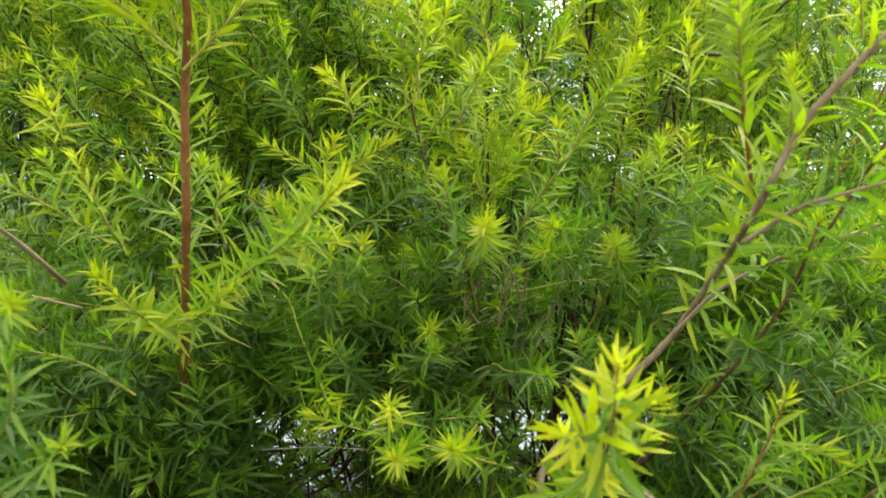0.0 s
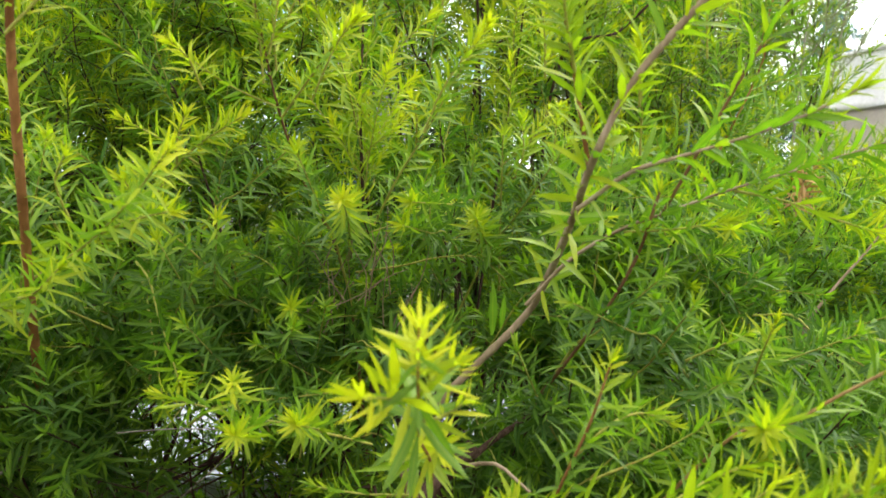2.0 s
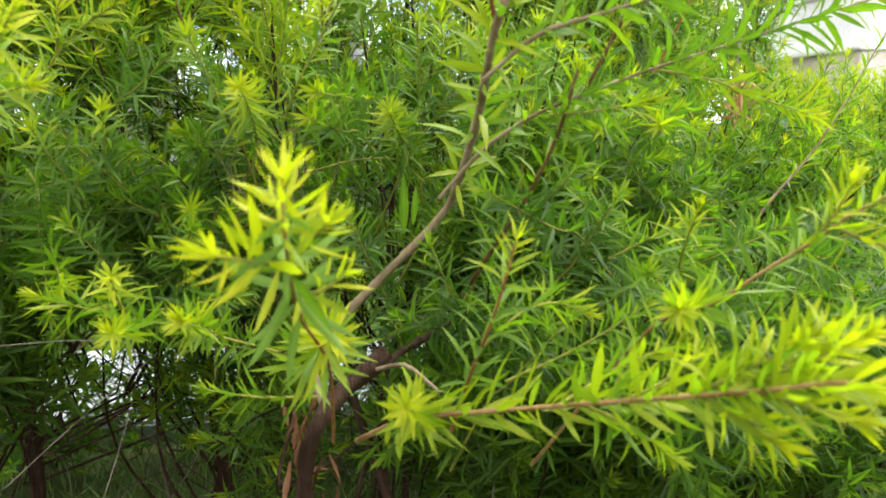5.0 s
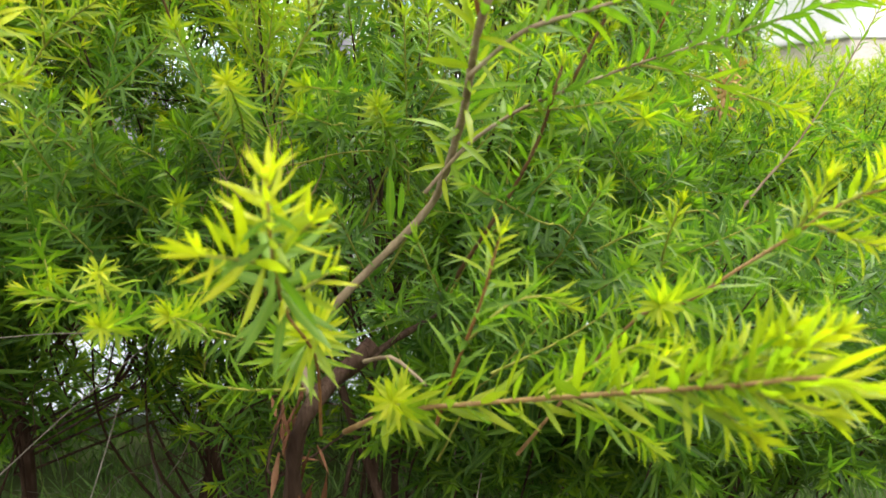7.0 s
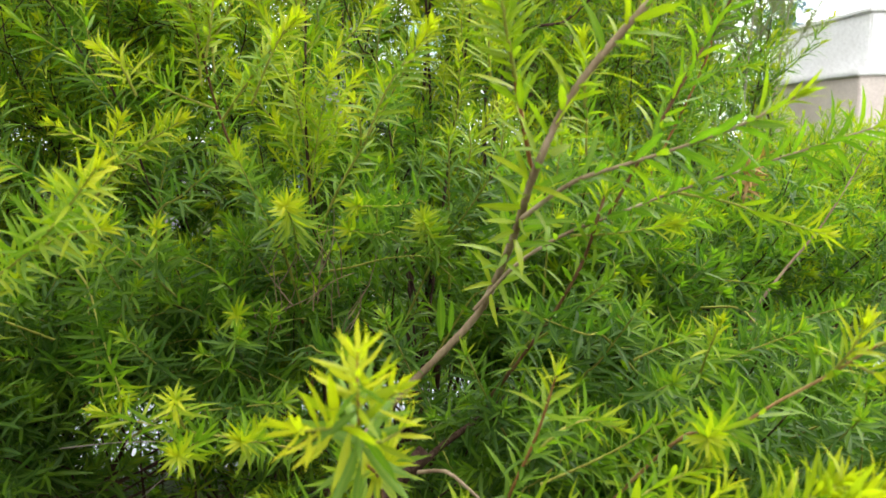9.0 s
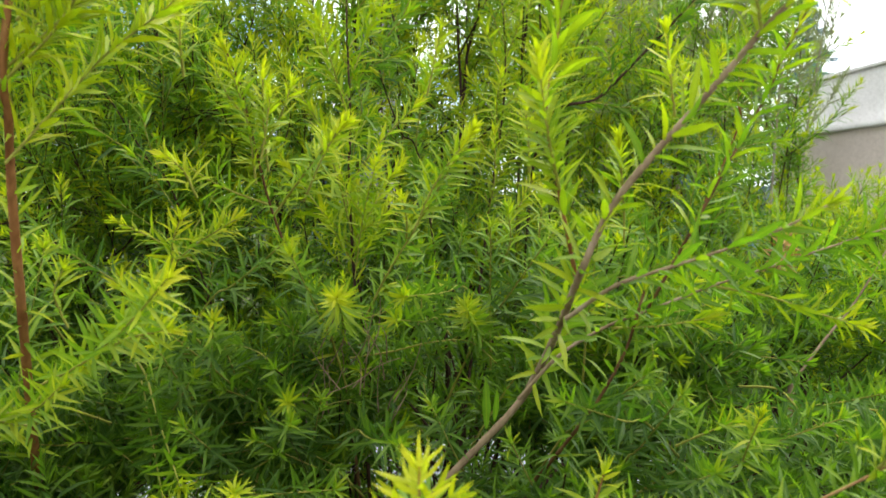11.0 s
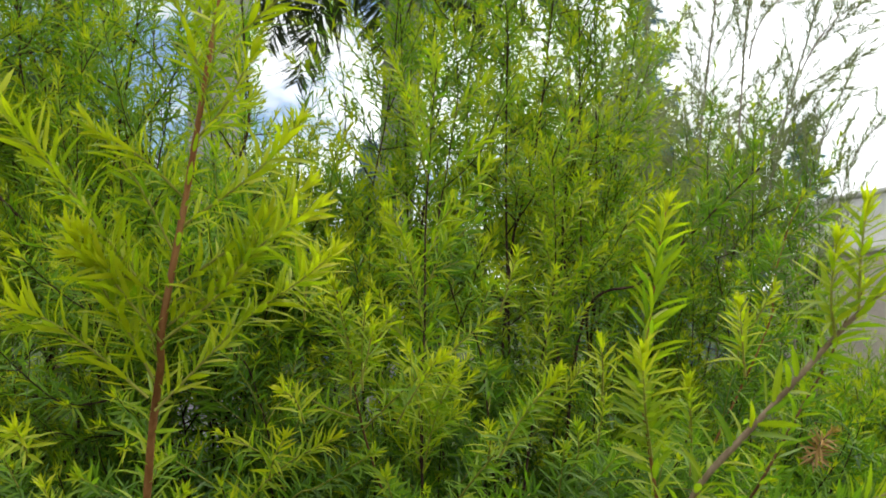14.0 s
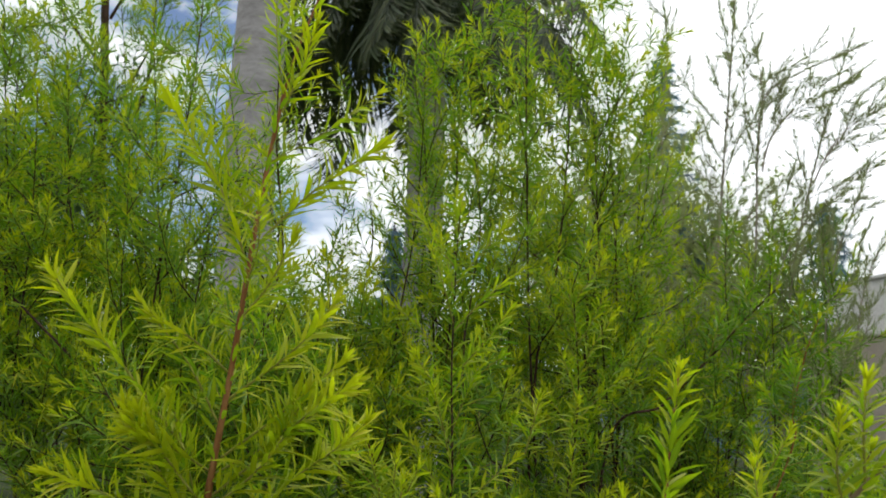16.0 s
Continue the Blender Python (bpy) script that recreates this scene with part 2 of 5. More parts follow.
def leaves(base, way, face, length, width, bend, age, level="mid"):
    """Lance-shaped leaves, folded along the midrib and curved back: vertices, quads, age and rib per vertex."""
    n = len(base)
    way = unit(way)
    across = unit(np.cross(way, face))
    nor = np.cross(across, way)
    if level == "far":      # one lozenge
        mid = base + way * (length * .42)[:, None] - nor * (bend * length * .1)[:, None]
        half = across * (width * 0.5)[:, None]
        V = np.stack([base, mid + half, base + way * length[:, None] - nor * (bend * length)[:, None], mid - half], 1)
        return V.reshape(-1, 3), np.arange(4 * n).reshape(-1, 4), np.repeat(age, 4), np.zeros(4 * n)
    st = STATIONS[level]
    V, R = [], []
    cols = (-1, 0, 1) if level != "low" else (-1, 1)
    for s, w in st:
        mid = base + way * (length * s)[:, None] - nor * (bend * length * s * s)[:, None]
        for c in cols:
            lift = 0.28 * abs(c) * w
            V.append(mid + across * (width * 0.5 * w * c)[:, None] + nor * (width * 0.5 * lift)[:, None])
            R.append(np.full(n, 1.0 - abs(c)))
    V = np.stack(V, 1)
    R = np.stack(R, 1)
    m = len(cols)
    q = [(i * m + j, i * m + j + 1, (i + 1) * m + j + 1, (i + 1) * m + j) for i in range(len(st) - 1) for j in range(m - 1)]
    Q = (np.array(q)[None] + (np.arange(n) * V.shape[1])[:, None, None]).reshape(-1, 4)
    A = np.repeat(age[:, None], V.shape[1], 1)
    return V.reshape(-1, 3), Q, A.reshape(-1), R.reshape(-1)


def mesh_of(name, pieces, materials):
    """One mesh from (vertices, quads, age, rib, material index) pieces."""
    vs, qs, ag, rb, mi, off = [], [], [], [], [], 0
    for v, q, a, r, i in pieces:
        vs.append(v), qs.append(q + off), mi.append(np.full(len(q), i))
        ag.append(np.zeros(len(v)) if a is None else a)
        rb.append(np.zeros(len(v)) if r is None else r)
        off += len(v)
    v, q = np.vstack(vs), np.vstack(qs)
    me = bpy.data.meshes.new(name)
    me.vertices.add(len(v))
    me.vertices.foreach_set("co", v.astype(np.float32).ravel())
    me.loops.add(q.size)
    me.loops.foreach_set("vertex_index", q.astype(np.int32).ravel())
    me.polygons.add(len(q))
    me.polygons.foreach_set("loop_start", np.arange(0, q.size, 4, dtype=np.int32))
    me.polygons.foreach_set("material_index", np.concatenate(mi).astype(np.int32))
    me.polygons.foreach_set("use_smooth", np.ones(len(q), bool))
    for key, val in (("age", ag), ("rib", rb)):
        me.attributes.new(key, 'FLOAT', 'POINT').data.foreach_set("value", np.concatenate(val).astype(np.float32))
    for mt in materials:
        me.materials.append(mt)
    me.update(calc_edges=True)
    return me


def thing(name, at, label, category, group="", kind=""):
    e = new(name)
    e.location = at
    e.empty_display_size = 0.1
    return tagged(e, label, category, group, kind)


def under(child, parent):
    """Parent with the child's vertices kept in world places."""
    child.parent = parent
    child.matrix_parent_inverse = Matrix.Translation(-parent.location)
    return child


def leaf_plan(line, spacing, length, width, spread, rng, age0=0.25, age1=0.85, start=0.0, tip_spread=18, tuft=0):
    """Spiral of leaves along a polyline; spread: degrees from the stem low down, closing to tip_spread at the tip."""
    tan, a, b = frames_along(line)
    d = np.concatenate([[0], np.cumsum(np.linalg.norm(np.diff(line, axis=0), axis=1))])
    total = d[-1]
    pos = []
    x = start * total
    while x < total:
        pos.append(x)
        f = x / total
        x += spacing * (1.15 - 0.55 * f) * (0.7 + 0.6 * rng.random())
    pos = np.array(pos + [total] * tuft)
    n = len(pos)
    f = pos / total
    ip = lambda arr: np.stack([np.interp(pos, d, arr[:, k]) for k in range(3)], -1)
    P, T, A, B = ip(line), unit(ip(tan)), unit(ip(a)), unit(ip(b))
    phi = np.arange(n) * 2.399963 + rng.random() * 6.28 + rng.normal(0, .25, n)
    out = np.cos(phi)[:, None] * A + np.sin(phi)[:, None] * B
    last = np.clip((pos - (total - 0.05)) / 0.05, 0, 1)
    ang = np.radians(spread + (tip_spread - spread) * last ** 1.3 + rng.normal(0, 9, n))
    way = np.cos(ang)[:, None] * T + np.sin(ang)[:, None] * out + np.array([0, 0, 0.10])
    L = length * (0.75 + 0.45 * rng.random(n)) * (1 - 0.42 * last) * (0.85 + 0.15 * np.sin(np.pi * np.clip(f, 0, 1)))
    W = width * (0.8 + 0.4 * rng.random(n)) * (1 - 0.25 * last)
    age = np.clip(age0 + (age1 - age0) * np.clip((pos - total + 0.085) / 0.085, 0, 1) ** 1.1 + rng.normal(0, .07, n), 0, 1)
    face = T * 0.8 - out * 0.25 + rng.normal(0, .35, (n, 3))
    return P, way, face, L, W, rng.normal(0.24, 0.17, n), age


def leaf_ring(*args, level="mid", **more):
    return leaves(*leaf_plan(*args, **more), level)


PARTS_OF = {}


def shoot_mesh(name, length, rng, level, leaf_len, mats, age=(0.05, 0.62), spacing=0.0058, sub=0, spread=56, stout=1.0):
    """A side shoot along +z: thin green stem and its leaves."""
    bow = rng.normal(0, 0.06 * length, (2, 2))
    line = spline([(0, 0, 0), (bow[0, 0], bow[0, 1], length * .5), (bow[0, 0] + bow[1, 0], bow[0, 1] + bow[1, 1], length)], length / 8)
    sv, sq = tube(line, 0.0016 * stout, 0.0009 * stout, 4, 0.05, rng)
    lv, lq, la, lr = leaf_ring(line, spacing, leaf_len, leaf_len * (0.105 if level == "far" else 0.115) * stout ** 0.5, spread, rng, age[0], age[1], 0.1, 16, 4, level=level)
    tan, a, b = frames_along(line)
    for k in range(sub):
        i = int((0.12 + 0.75 * (k + rng.random() * .5) / sub) * (len(line) - 1))
        phi = k * 2.6 + rng.random()
        d = 0.78 * tan[i] + 0.62 * (math.cos(phi) * a[i] + math.sin(phi) * b[i])
        far = length * (0.52 - 0.30 * i / len(line)) * (0.8 + 0.4 * rng.random())
        ln = spline([line[i], line[i] + d * .5 * far, line[i] + (d + .12 * tan[i] + rng.normal(0, .06, 3)) * far], 0.025)
        v2, q2 = tube(ln, 0.0011 * stout, 0.0006 * stout, 3, 0.05, rng)
        sq, sv = np.vstack([sq, q2 + len(sv)]), np.vstack([sv, v2])
        v2, q2, a2, r2 = leaf_ring(ln, spacing, leaf_len * .9, leaf_len * 0.105 * stout ** 0.5, spread - 4, rng, age[0], age[1], 0.1, 14, 3, level=level)
        lq, lv, la, lr = np.vstack([lq, q2 + len(lv)]), np.vstack([lv, v2]), np.concatenate([la, a2]), np.concatenate([lr, r2])
    me = mesh_of(name, [(sv, sq, None, None, 0), (lv, lq, la, lr, 1)], mats)
    PARTS_OF[me.name] = (lv, lq, la, lr)
    return me


def aim(direction, at, spin, scale=1.0):
    q = Vector(direction).to_track_quat('Z', 'Y').to_matrix().to_4x4()
    return Matrix.Translation(Vector(at)) @ q @ Matrix.Rotation(spin, 4, 'Z') @ Matrix.Scale(scale, 4)


_rs = np.random.default_rng(3)
SHOOTS = {}
SIZES = (0.07, 0.12, 0.19, 0.30)
for size in SIZES:
    sub = 7 if size > 0.25 else 0
    SHOOTS["mid", size] = [shoot_mesh("side_shoot", size, _rs, "mid", 0.060, (BARK_GREEN, LEAF), (0.06, 0.64), 0.0056, sub) for _ in range(9)]
    # dark-leaved shoots, for parts where shade is put into the leaf colour
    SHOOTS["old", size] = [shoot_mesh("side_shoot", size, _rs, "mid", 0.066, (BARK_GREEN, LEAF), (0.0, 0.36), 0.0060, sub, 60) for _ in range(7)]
    SHOOTS["low", size] = [shoot_mesh("side_shoot", size, _rs, "low", 0.054, (BARK_GREEN, LEAF), (0.06, 0.64), 0.0056, sub, 54) for _ in range(8)]
    SHOOTS["hedge", size] = [shoot_mesh("side_shoot", size, _rs, "far", 0.075, (BARK_GREEN, LEAF), (0.15, 0.5), 0.010, 3 if size > 0.25 else 0, 50, 2.2) for _ in range(5)]
    SHOOTS["young", size] = [shoot_mesh("side_shoot", size, _rs, "mid", 0.05, (BARK_GREEN, LEAF), (0.6, 0.92), 0.0055, 7 if size > 0.25 else 0, 48) for _ in range(7)]


ONE = np.ones(1)
SINGLE = {}
for _a in range(6):
    for _b in range(4):
        SINGLE[_a, _b] = mesh_of("leaf", [(*leaves(np.zeros((1, 3)), np.array([[0, 0, 1.0]]), np.array([[0, 1.0, 0]]), ONE, ONE * 0.150, ONE * (0.04 + 0.10 * _b), ONE * (0.3 + 0.13 * _a), "near"), 0)], (LEAF,))


def branch(shrub, points, r0, r1, bark=None, own=(0.3, 0.012), shoots=0, shoot_from=0.25, lift=45, size=0.12, level="mid",
           age=(0.3, 0.9), leaf=0.05, label="", spread=55, tip=16, tuft=6, whole=False, step=0.015, sides=6, joined=False):
    """One branch of a shrub: stem along the control points, its own leaves (from which fraction, spacing) and side shoots.
    whole: each leaf an object of its own."""
    rng = np.random.default_rng(int(1000 * abs(float(np.sum(np.abs(np.array(points)))))))
    line = spline(points, step)
    stem = under(new("branch", mesh_of("branch", [(*tube(line, r0, r1, sides, 0.05, rng), None, None, 0)], (bark or BARK_RED,))), shrub)
    if label:
        tagged(stem, label)
    extra = []
    if own:
        plan = leaf_plan(line, own[1], leaf, leaf * (0.132 if level == "near" else 0.112), spread, rng, age[0], age[1], own[0], tip, tuft)
        if whole:
            for P, w, fc, L, W, bend, ag in zip(*plan):
                z = unit(w)
                x = unit(np.cross(z, fc))
                y = np.cross(z, x)
                ob = new("leaf", SINGLE[min(5, max(0, round((ag - 0.3) / 0.13))), int(rng.integers(4))])
                ob.parent = stem
                ob.matrix_basis = Matrix.Translation(Vector(P)) @ Matrix((x, y, z)).transposed().to_4x4() @ Matrix.Scale(L, 4)
        else:
            extra.append((*leaves(*plan, "far" if level == "hedge" else "mid" if level in ("young", "old") else level), 0))
    tan, a, b = frames_along(line)
    n = len(line) - 1
    for k in range(shoots):
        f = shoot_from + (0.97 - shoot_from) * (k + rng.random() * 0.6) / shoots
        i = int(f * n)
        phi = k * 2.4 + rng.random() * 0.8
        out = math.cos(phi) * a[i] + math.sin(phi) * b[i]
        el = radians(lift + rng.normal(0, 8))
        way = math.cos(el) * tan[i] + math.sin(el) * out + np.array([0, 0, 0.15])
        want = size * (1.25 - 0.6 * f)
        key = min(SIZES, key=lambda z: abs(z - want))
        me = SHOOTS[level, key][int(rng.integers(len(SHOOTS[level, key])))]
        m = aim(way, line[i], rng.random() * 6.28, min(1.3, (want / key) ** 0.5 * (0.9 + 0.2 * rng.random())))
        if joined:
            lv, lq, la, lr = PARTS_OF[me.name]
            mm = np.array(m)
            extra.append((lv @ mm[:3, :3].T + mm[:3, 3], lq, la, lr, 0))
            continue
        ob = new("side_shoot", me)
        ob.parent = stem
        ob.matrix_basis = m
    if extra:
        fol = new("foliage", mesh_of("foliage", extra, (LEAF,)))
        fol.parent = stem
        tagged(fol, kind="stuff")
    return stem


def stem(shrub, points, r0, r1, **more):
    level = more.get("level", "mid")
    if level in ("top", "dim"):      # far stems carry feathered side branches
        return plume(shrub, points, r0, int(more["shoots"] * .48) + 1, more["size"] * 1.2, more["shoot_from"], bark=more.get("bark"), age=(0.45, 0.95) if level == "top" else (0.38, 0.9))
    return branch(shrub, points, r0, r1, **more)


def twig(shrub, points, age=(0.4, 0.85), spacing=0.006, leaf=0.046, tip=20, tuft=6, level="mid", whole=False, spread=58):
    return branch(shrub, points, 0.0021, 0.001, BARK_GREEN, (0.08, spacing * 0.62), 0, age=age, leaf=leaf, tip=tip, tuft=tuft, level=level, whole=whole, spread=spread, sides=5)


def broad_leaf(shrub, ends, width, age):
    """One larger leaf that stands by itself, from its base to its tip."""
    b, w = np.array(ends[:1]), np.array(ends[1:]) - np.array(ends[:1])
    L = np.linalg.norm(w, axis=1)
    return under(new("leaf", mesh_of("leaf", [(*leaves(b, w, np.array([[0.1, -1.0, 0.2]]), L, ONE * width, ONE * 0.08, ONE * age, "near"), 0)], (LEAF,))), shrub)


def dead_shoot(shrub, points):
    """A dried shoot with orange-brown leaves."""
    rng = np.random.default_rng(9)
    line = spline(points, 0.02)
    stem = under(new("dead_branch", mesh_of("dead_branch", [(*tube(line, 0.003, 0.001, 5, 0.06, rng), None, None, 0)], (BARK_GREY,))), shrub)
    fol = new("dry_foliage", mesh_of("dry_foliage", [(*leaf_ring(line, 0.004, 0.045, 0.006, 60, rng, 0.2, 0.7, 0.1, 30, 6, level="low"), 0)], (LEAF_DRY,)))
    fol.parent = stem
    tagged(fol, "dried orange-brown leaves", "", "", "stuff")
    return stem


def bare(shrub, points, r0, r1, bark):
    return branch(shrub, points, r0, r1, bark, None, step=0.025, sides=6)

RP = np.random.default_rng(58)


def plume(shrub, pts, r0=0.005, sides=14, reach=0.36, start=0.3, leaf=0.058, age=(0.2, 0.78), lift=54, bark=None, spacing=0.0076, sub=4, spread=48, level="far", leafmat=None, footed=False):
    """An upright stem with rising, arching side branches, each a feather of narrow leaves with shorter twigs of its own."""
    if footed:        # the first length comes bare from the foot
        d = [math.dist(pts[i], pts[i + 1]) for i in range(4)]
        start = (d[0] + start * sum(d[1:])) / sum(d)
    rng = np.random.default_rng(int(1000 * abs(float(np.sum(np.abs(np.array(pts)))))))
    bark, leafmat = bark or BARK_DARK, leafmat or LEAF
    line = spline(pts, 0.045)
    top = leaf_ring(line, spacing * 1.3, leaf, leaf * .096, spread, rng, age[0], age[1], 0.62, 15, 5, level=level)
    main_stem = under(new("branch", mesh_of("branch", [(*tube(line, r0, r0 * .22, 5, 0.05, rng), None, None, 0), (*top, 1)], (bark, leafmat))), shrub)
    tan, a, b = frames_along(line)
    n = len(line) - 1
    for k in range(sides):
        f = start + (0.96 - start) * (k + rng.random() * .7) / sides
        i = int(f * n)
        g = (f - start) / (1 - start)
        phi = k * 2.4 + rng.random() * .9
        d = math.cos(phi) * a[i] + math.sin(phi) * b[i]
        el = radians(lift + rng.normal(0, 9))
        way = math.cos(el) * tan[i] + math.sin(el) * d
        far = reach * (1.12 - 0.72 * g) * (0.65 + 0.6 * rng.random())
        ln = spline([line[i], line[i] + way * far * .5 + rng.normal(0, .012, 3), line[i] + (way * .93 + tan[i] * .24) * far + rng.normal(0, .02, 3)], 0.03)
        pieces = [(*tube(ln, 0.0006 + 0.0048 * far, 0.0007, 4, 0.05, rng), None, None, 0)]
        pieces.append((*leaf_ring(ln, spacing, leaf, leaf * .096, spread, rng, age[0], age[1], 0.12, 15, 5, level=level), 1))
        t2, a2, b2 = frames_along(ln)
        for j in range(int(round(sub * far / 0.3))):
            q = int((0.15 + 0.7 * (j + rng.random() * .6) / max(1, sub * far / 0.3)) * (len(ln) - 1))
            q = min(q, len(ln) - 2)
            ph = j * 2.6 + rng.random()
            w2 = .76 * t2[q] + .62 * (math.cos(ph) * a2[q] + math.sin(ph) * b2[q])
            l2 = far * (0.42 - .22 * q / len(ln)) * (0.7 + .5 * rng.random())
            tw = spline([ln[q], ln[q] + w2 * l2 * .5, ln[q] + (w2 + .15 * t2[q]) * l2], 0.03)
            pieces.append((*tube(tw, 0.0011, 0.0006, 3, 0.05, rng), None, None, 0))
            pieces.append((*leaf_ring(tw, spacing, leaf * .92, leaf * .092, spread, rng, age[0], age[1], 0.1, 14, 4, level=level), 1))
        ob = new("side_branch", mesh_of("side_branch", pieces, (bark, leafmat)))
        ob.parent = main_stem
    return main_stem


def rising(shrub, x, y, z0, z1, lean=0.0, back=0.12):
    """Control points of a stem that leaves the shrub's nearest foot, rises and leans to its tip."""
    w = RP.normal(0, .03, 4)
    near = min(FEET[shrub.name], key=lambda q: abs(q[0] - x) + 0.5 * abs(q[1] - y))
    h = max(0.12, min(near[4], z0) * (0.45 + 0.3 * RP.random()))
    return [(near[0] + near[2] * h, near[1], h), (x - lean * 1.3 + w[0], y + back, z0), (x - lean * .7 + w[1], y + back * .5, z0 + (z1 - z0) * .4), (x - lean * .1 + w[2], y, z0 + (z1 - z0) * .75), (x + lean * .4 + w[3], y - .03, z1)]


# ---- ground ----
bm = bmesh.new()
bmesh.ops.create_grid(bm, x_segments=120, y_segments=120, size=60)
for v in bm.verts:
    v.co.z = 0.05 * noise.noise(v.co * 0.25) + 0.02 * noise.noise(v.co * 1.1)
    if max(abs(v.co.x), abs(v.co.y)) > 59.5:
        v.co.x *= 30
        v.co.y *= 30
me = bpy.data.meshes.new("ground")
bm.to_mesh(me)
bm.free()
me.materials.append(SOIL)
tagged(new("ground", me), "green lawn ground with bare earth patches", "ground", "", "structure")


def block(name, xs, ys, zs, material, bevel=0.01, parent=None):
    bm = bmesh.new()
    bmesh.ops.create_cube(bm, size=1, matrix=Matrix.LocRotScale(((xs[0] + xs[1]) / 2, (ys[0] + ys[1]) / 2, (zs[0] + zs[1]) / 2), None, (xs[1] - xs[0], ys[1] - ys[0], zs[1] - zs[0])))
    if bevel:
        bmesh.ops.bevel(bm, geom=bm.edges[:], offset=bevel, segments=2, affect='EDGES')
    me = bpy.data.meshes.new(name)
    bm.to_mesh(me)
    bm.free()
    me.materials.append(material)
    ob = new(name, me)
    return under(ob, parent) if parent else ob


# pale concrete path behind the shrubs
tagged(block("pavement", (-9, 9), (3.5, 4.7), (-0.05, 0.09), CONCRETE, 0.015), "pale concrete path across the lawn", "path", "", "structure")

# unseen plain wall added behind the camera to block low sky light from the shrubs
tagged(block("sky_blocking_wall", (-9, 9), (-2.45, -2.25), (-0.05, 2.8), STUCCO, 0.02), "added unseen stucco wall that blocks low sky light", "wall", "", "structure")
# bare litter-covered bed under the shrubs
bm = bmesh.new()
bmesh.ops.create_circle(bm, cap_ends=True, segments=48, radius=1.0)
for v in bm.verts:
    a = math.atan2(v.co.y, v.co.x)
    k = 1 + 0.12 * math.sin(3 * a + 1) + 0.07 * math.sin(7 * a)
    v.co = (0.1 + 1.6 * k * v.co.x, 1.45 + 0.6 * k * v.co.y, 0.085)
bed = bmesh.ops.extrude_face_region(bm, geom=bm.faces[:])
for v in bed["geom"]:
    if isinstance(v, bmesh.types.BMVert):
        v.co.z = -0.08
me = bpy.data.meshes.new("planting_bed")
bm.to_mesh(me)
bm.free()
me.materials.append(LITTER)
tagged(new("planting_bed", me), "brown leaf litter bed under the shrubs", "ground", "", "structure")

# lawn blades, one uncountable sheet
_g = np.random.default_rng(5)
_n = 34000
_p = np.stack([_g.uniform(-3.5, 3.8, _n), _g.uniform(1.5, 7.0, _n), np.full(_n, 0.0)], -1)
_p = _p[(_p[:, 1] < 3.45) | (_p[:, 1] > 4.75)]
_n = len(_p)
_w = np.stack([_g.normal(0, .45, _n), _g.normal(0, .45, _n), np.ones(_n)], -1)
tagged(new("grass", mesh_of("grass", [(*leaves(_p, _w, _g.normal(0, 1, (_n, 3)), _g.uniform(0.07, 0.19, _n), _g.uniform(0.004, 0.008, _n), _g.uniform(0.1, 0.5, _n), _g.uniform(0.1, 0.8, _n), "far"), 0)], (GRASS,))), "short green lawn grass", "grass", "", "stuff")

# ---- the main shrub ----
main = thing("shrub", (0.16, 1.15, 0.0), "dense evergreen shrub with narrow bright green leaves and reddish stems", "shrub", "garden shrubs")
under(new("trunk", mesh_of("trunk", [(*tube(spline([(0.2, 1.2, -0.05), (0.15, 1.15, 0.4), (0.13, 1.08, 0.8), (0.15, 1.06, 0.96), (0.24, 1.1, 1.04)], 0.03), 0.019, 0.011, 10, 0.14), None, None, 0)], (BARK_DARK,))), main)
right_one = thing("shrub", (1.7, 3.2, 0.0), "thin shrub with feathery upright twigs against the sky, painted hazy grey-green", "shrub", "garden shrubs")
R0, RT = np.random.default_rng(77), np.random.default_rng(4)
# upright leader with a thick red-brown stem
stem(main, [(-0.584, 1.750, 0.681), (-0.492, 1.500, 0.956), (-0.410, 1.270, 1.142), (-0.347, 1.100, 1.378), (-0.322, 1.030, 1.538), (-0.300, 0.980, 1.645), (-0.298, 0.965, 1.680), (-0.271, 0.970, 1.863), (-0.247, 0.980, 2.051), (-0.223, 0.990, 2.209), (-0.198, 1.000, 2.329), (-0.166, 1.010, 2.427), (-0.141, 1.020, 2.499)], 0.0112, 0.0018, own=(0.3, 0.012), leaf=0.055, age=(0.62, 0.95), shoots=9, shoot_from=0.58, size=0.22, level="young", label="upright red-brown stem with yellow-green side shoots")
twig(main, [(-0.294, 0.962, 1.670), (-0.228, 0.940, 1.722), (-0.175, 0.920, 1.785), (-0.100, 0.900, 1.838)], age=(0.77, 1.0), spacing=0.0062, leaf=0.064, spread=47)
twig(main, [(-0.307, 0.980, 1.577), (-0.247, 0.985, 1.641), (-0.190, 0.985, 1.700), (-0.125, 0.980, 1.746), (-0.082, 0.975, 1.782)], age=(0.77, 1.0), spacing=0.0062, leaf=0.064, spread=47)
twig(main, [(-0.297, 0.962, 1.667), (-0.327, 0.950, 1.710), (-0.359, 0.940, 1.755), (-0.384, 0.930, 1.799)], age=(0.77, 1.0), spacing=0.0062, leaf=0.064, spread=47)
twig(main, [(-0.313, 0.970, 1.595), (-0.381, 0.970, 1.654), (-0.443, 0.960, 1.698), (-0.502, 0.950, 1.721)], age=(0.77, 1.0), spacing=0.0062, leaf=0.064, spread=47)
twig(main, [(-0.308, 0.970, 1.620), (-0.335, 0.960, 1.676), (-0.367, 0.950, 1.735), (-0.405, 0.940, 1.807)], age=(0.77, 1.0), spacing=0.0055, leaf=0.064, spread=47)
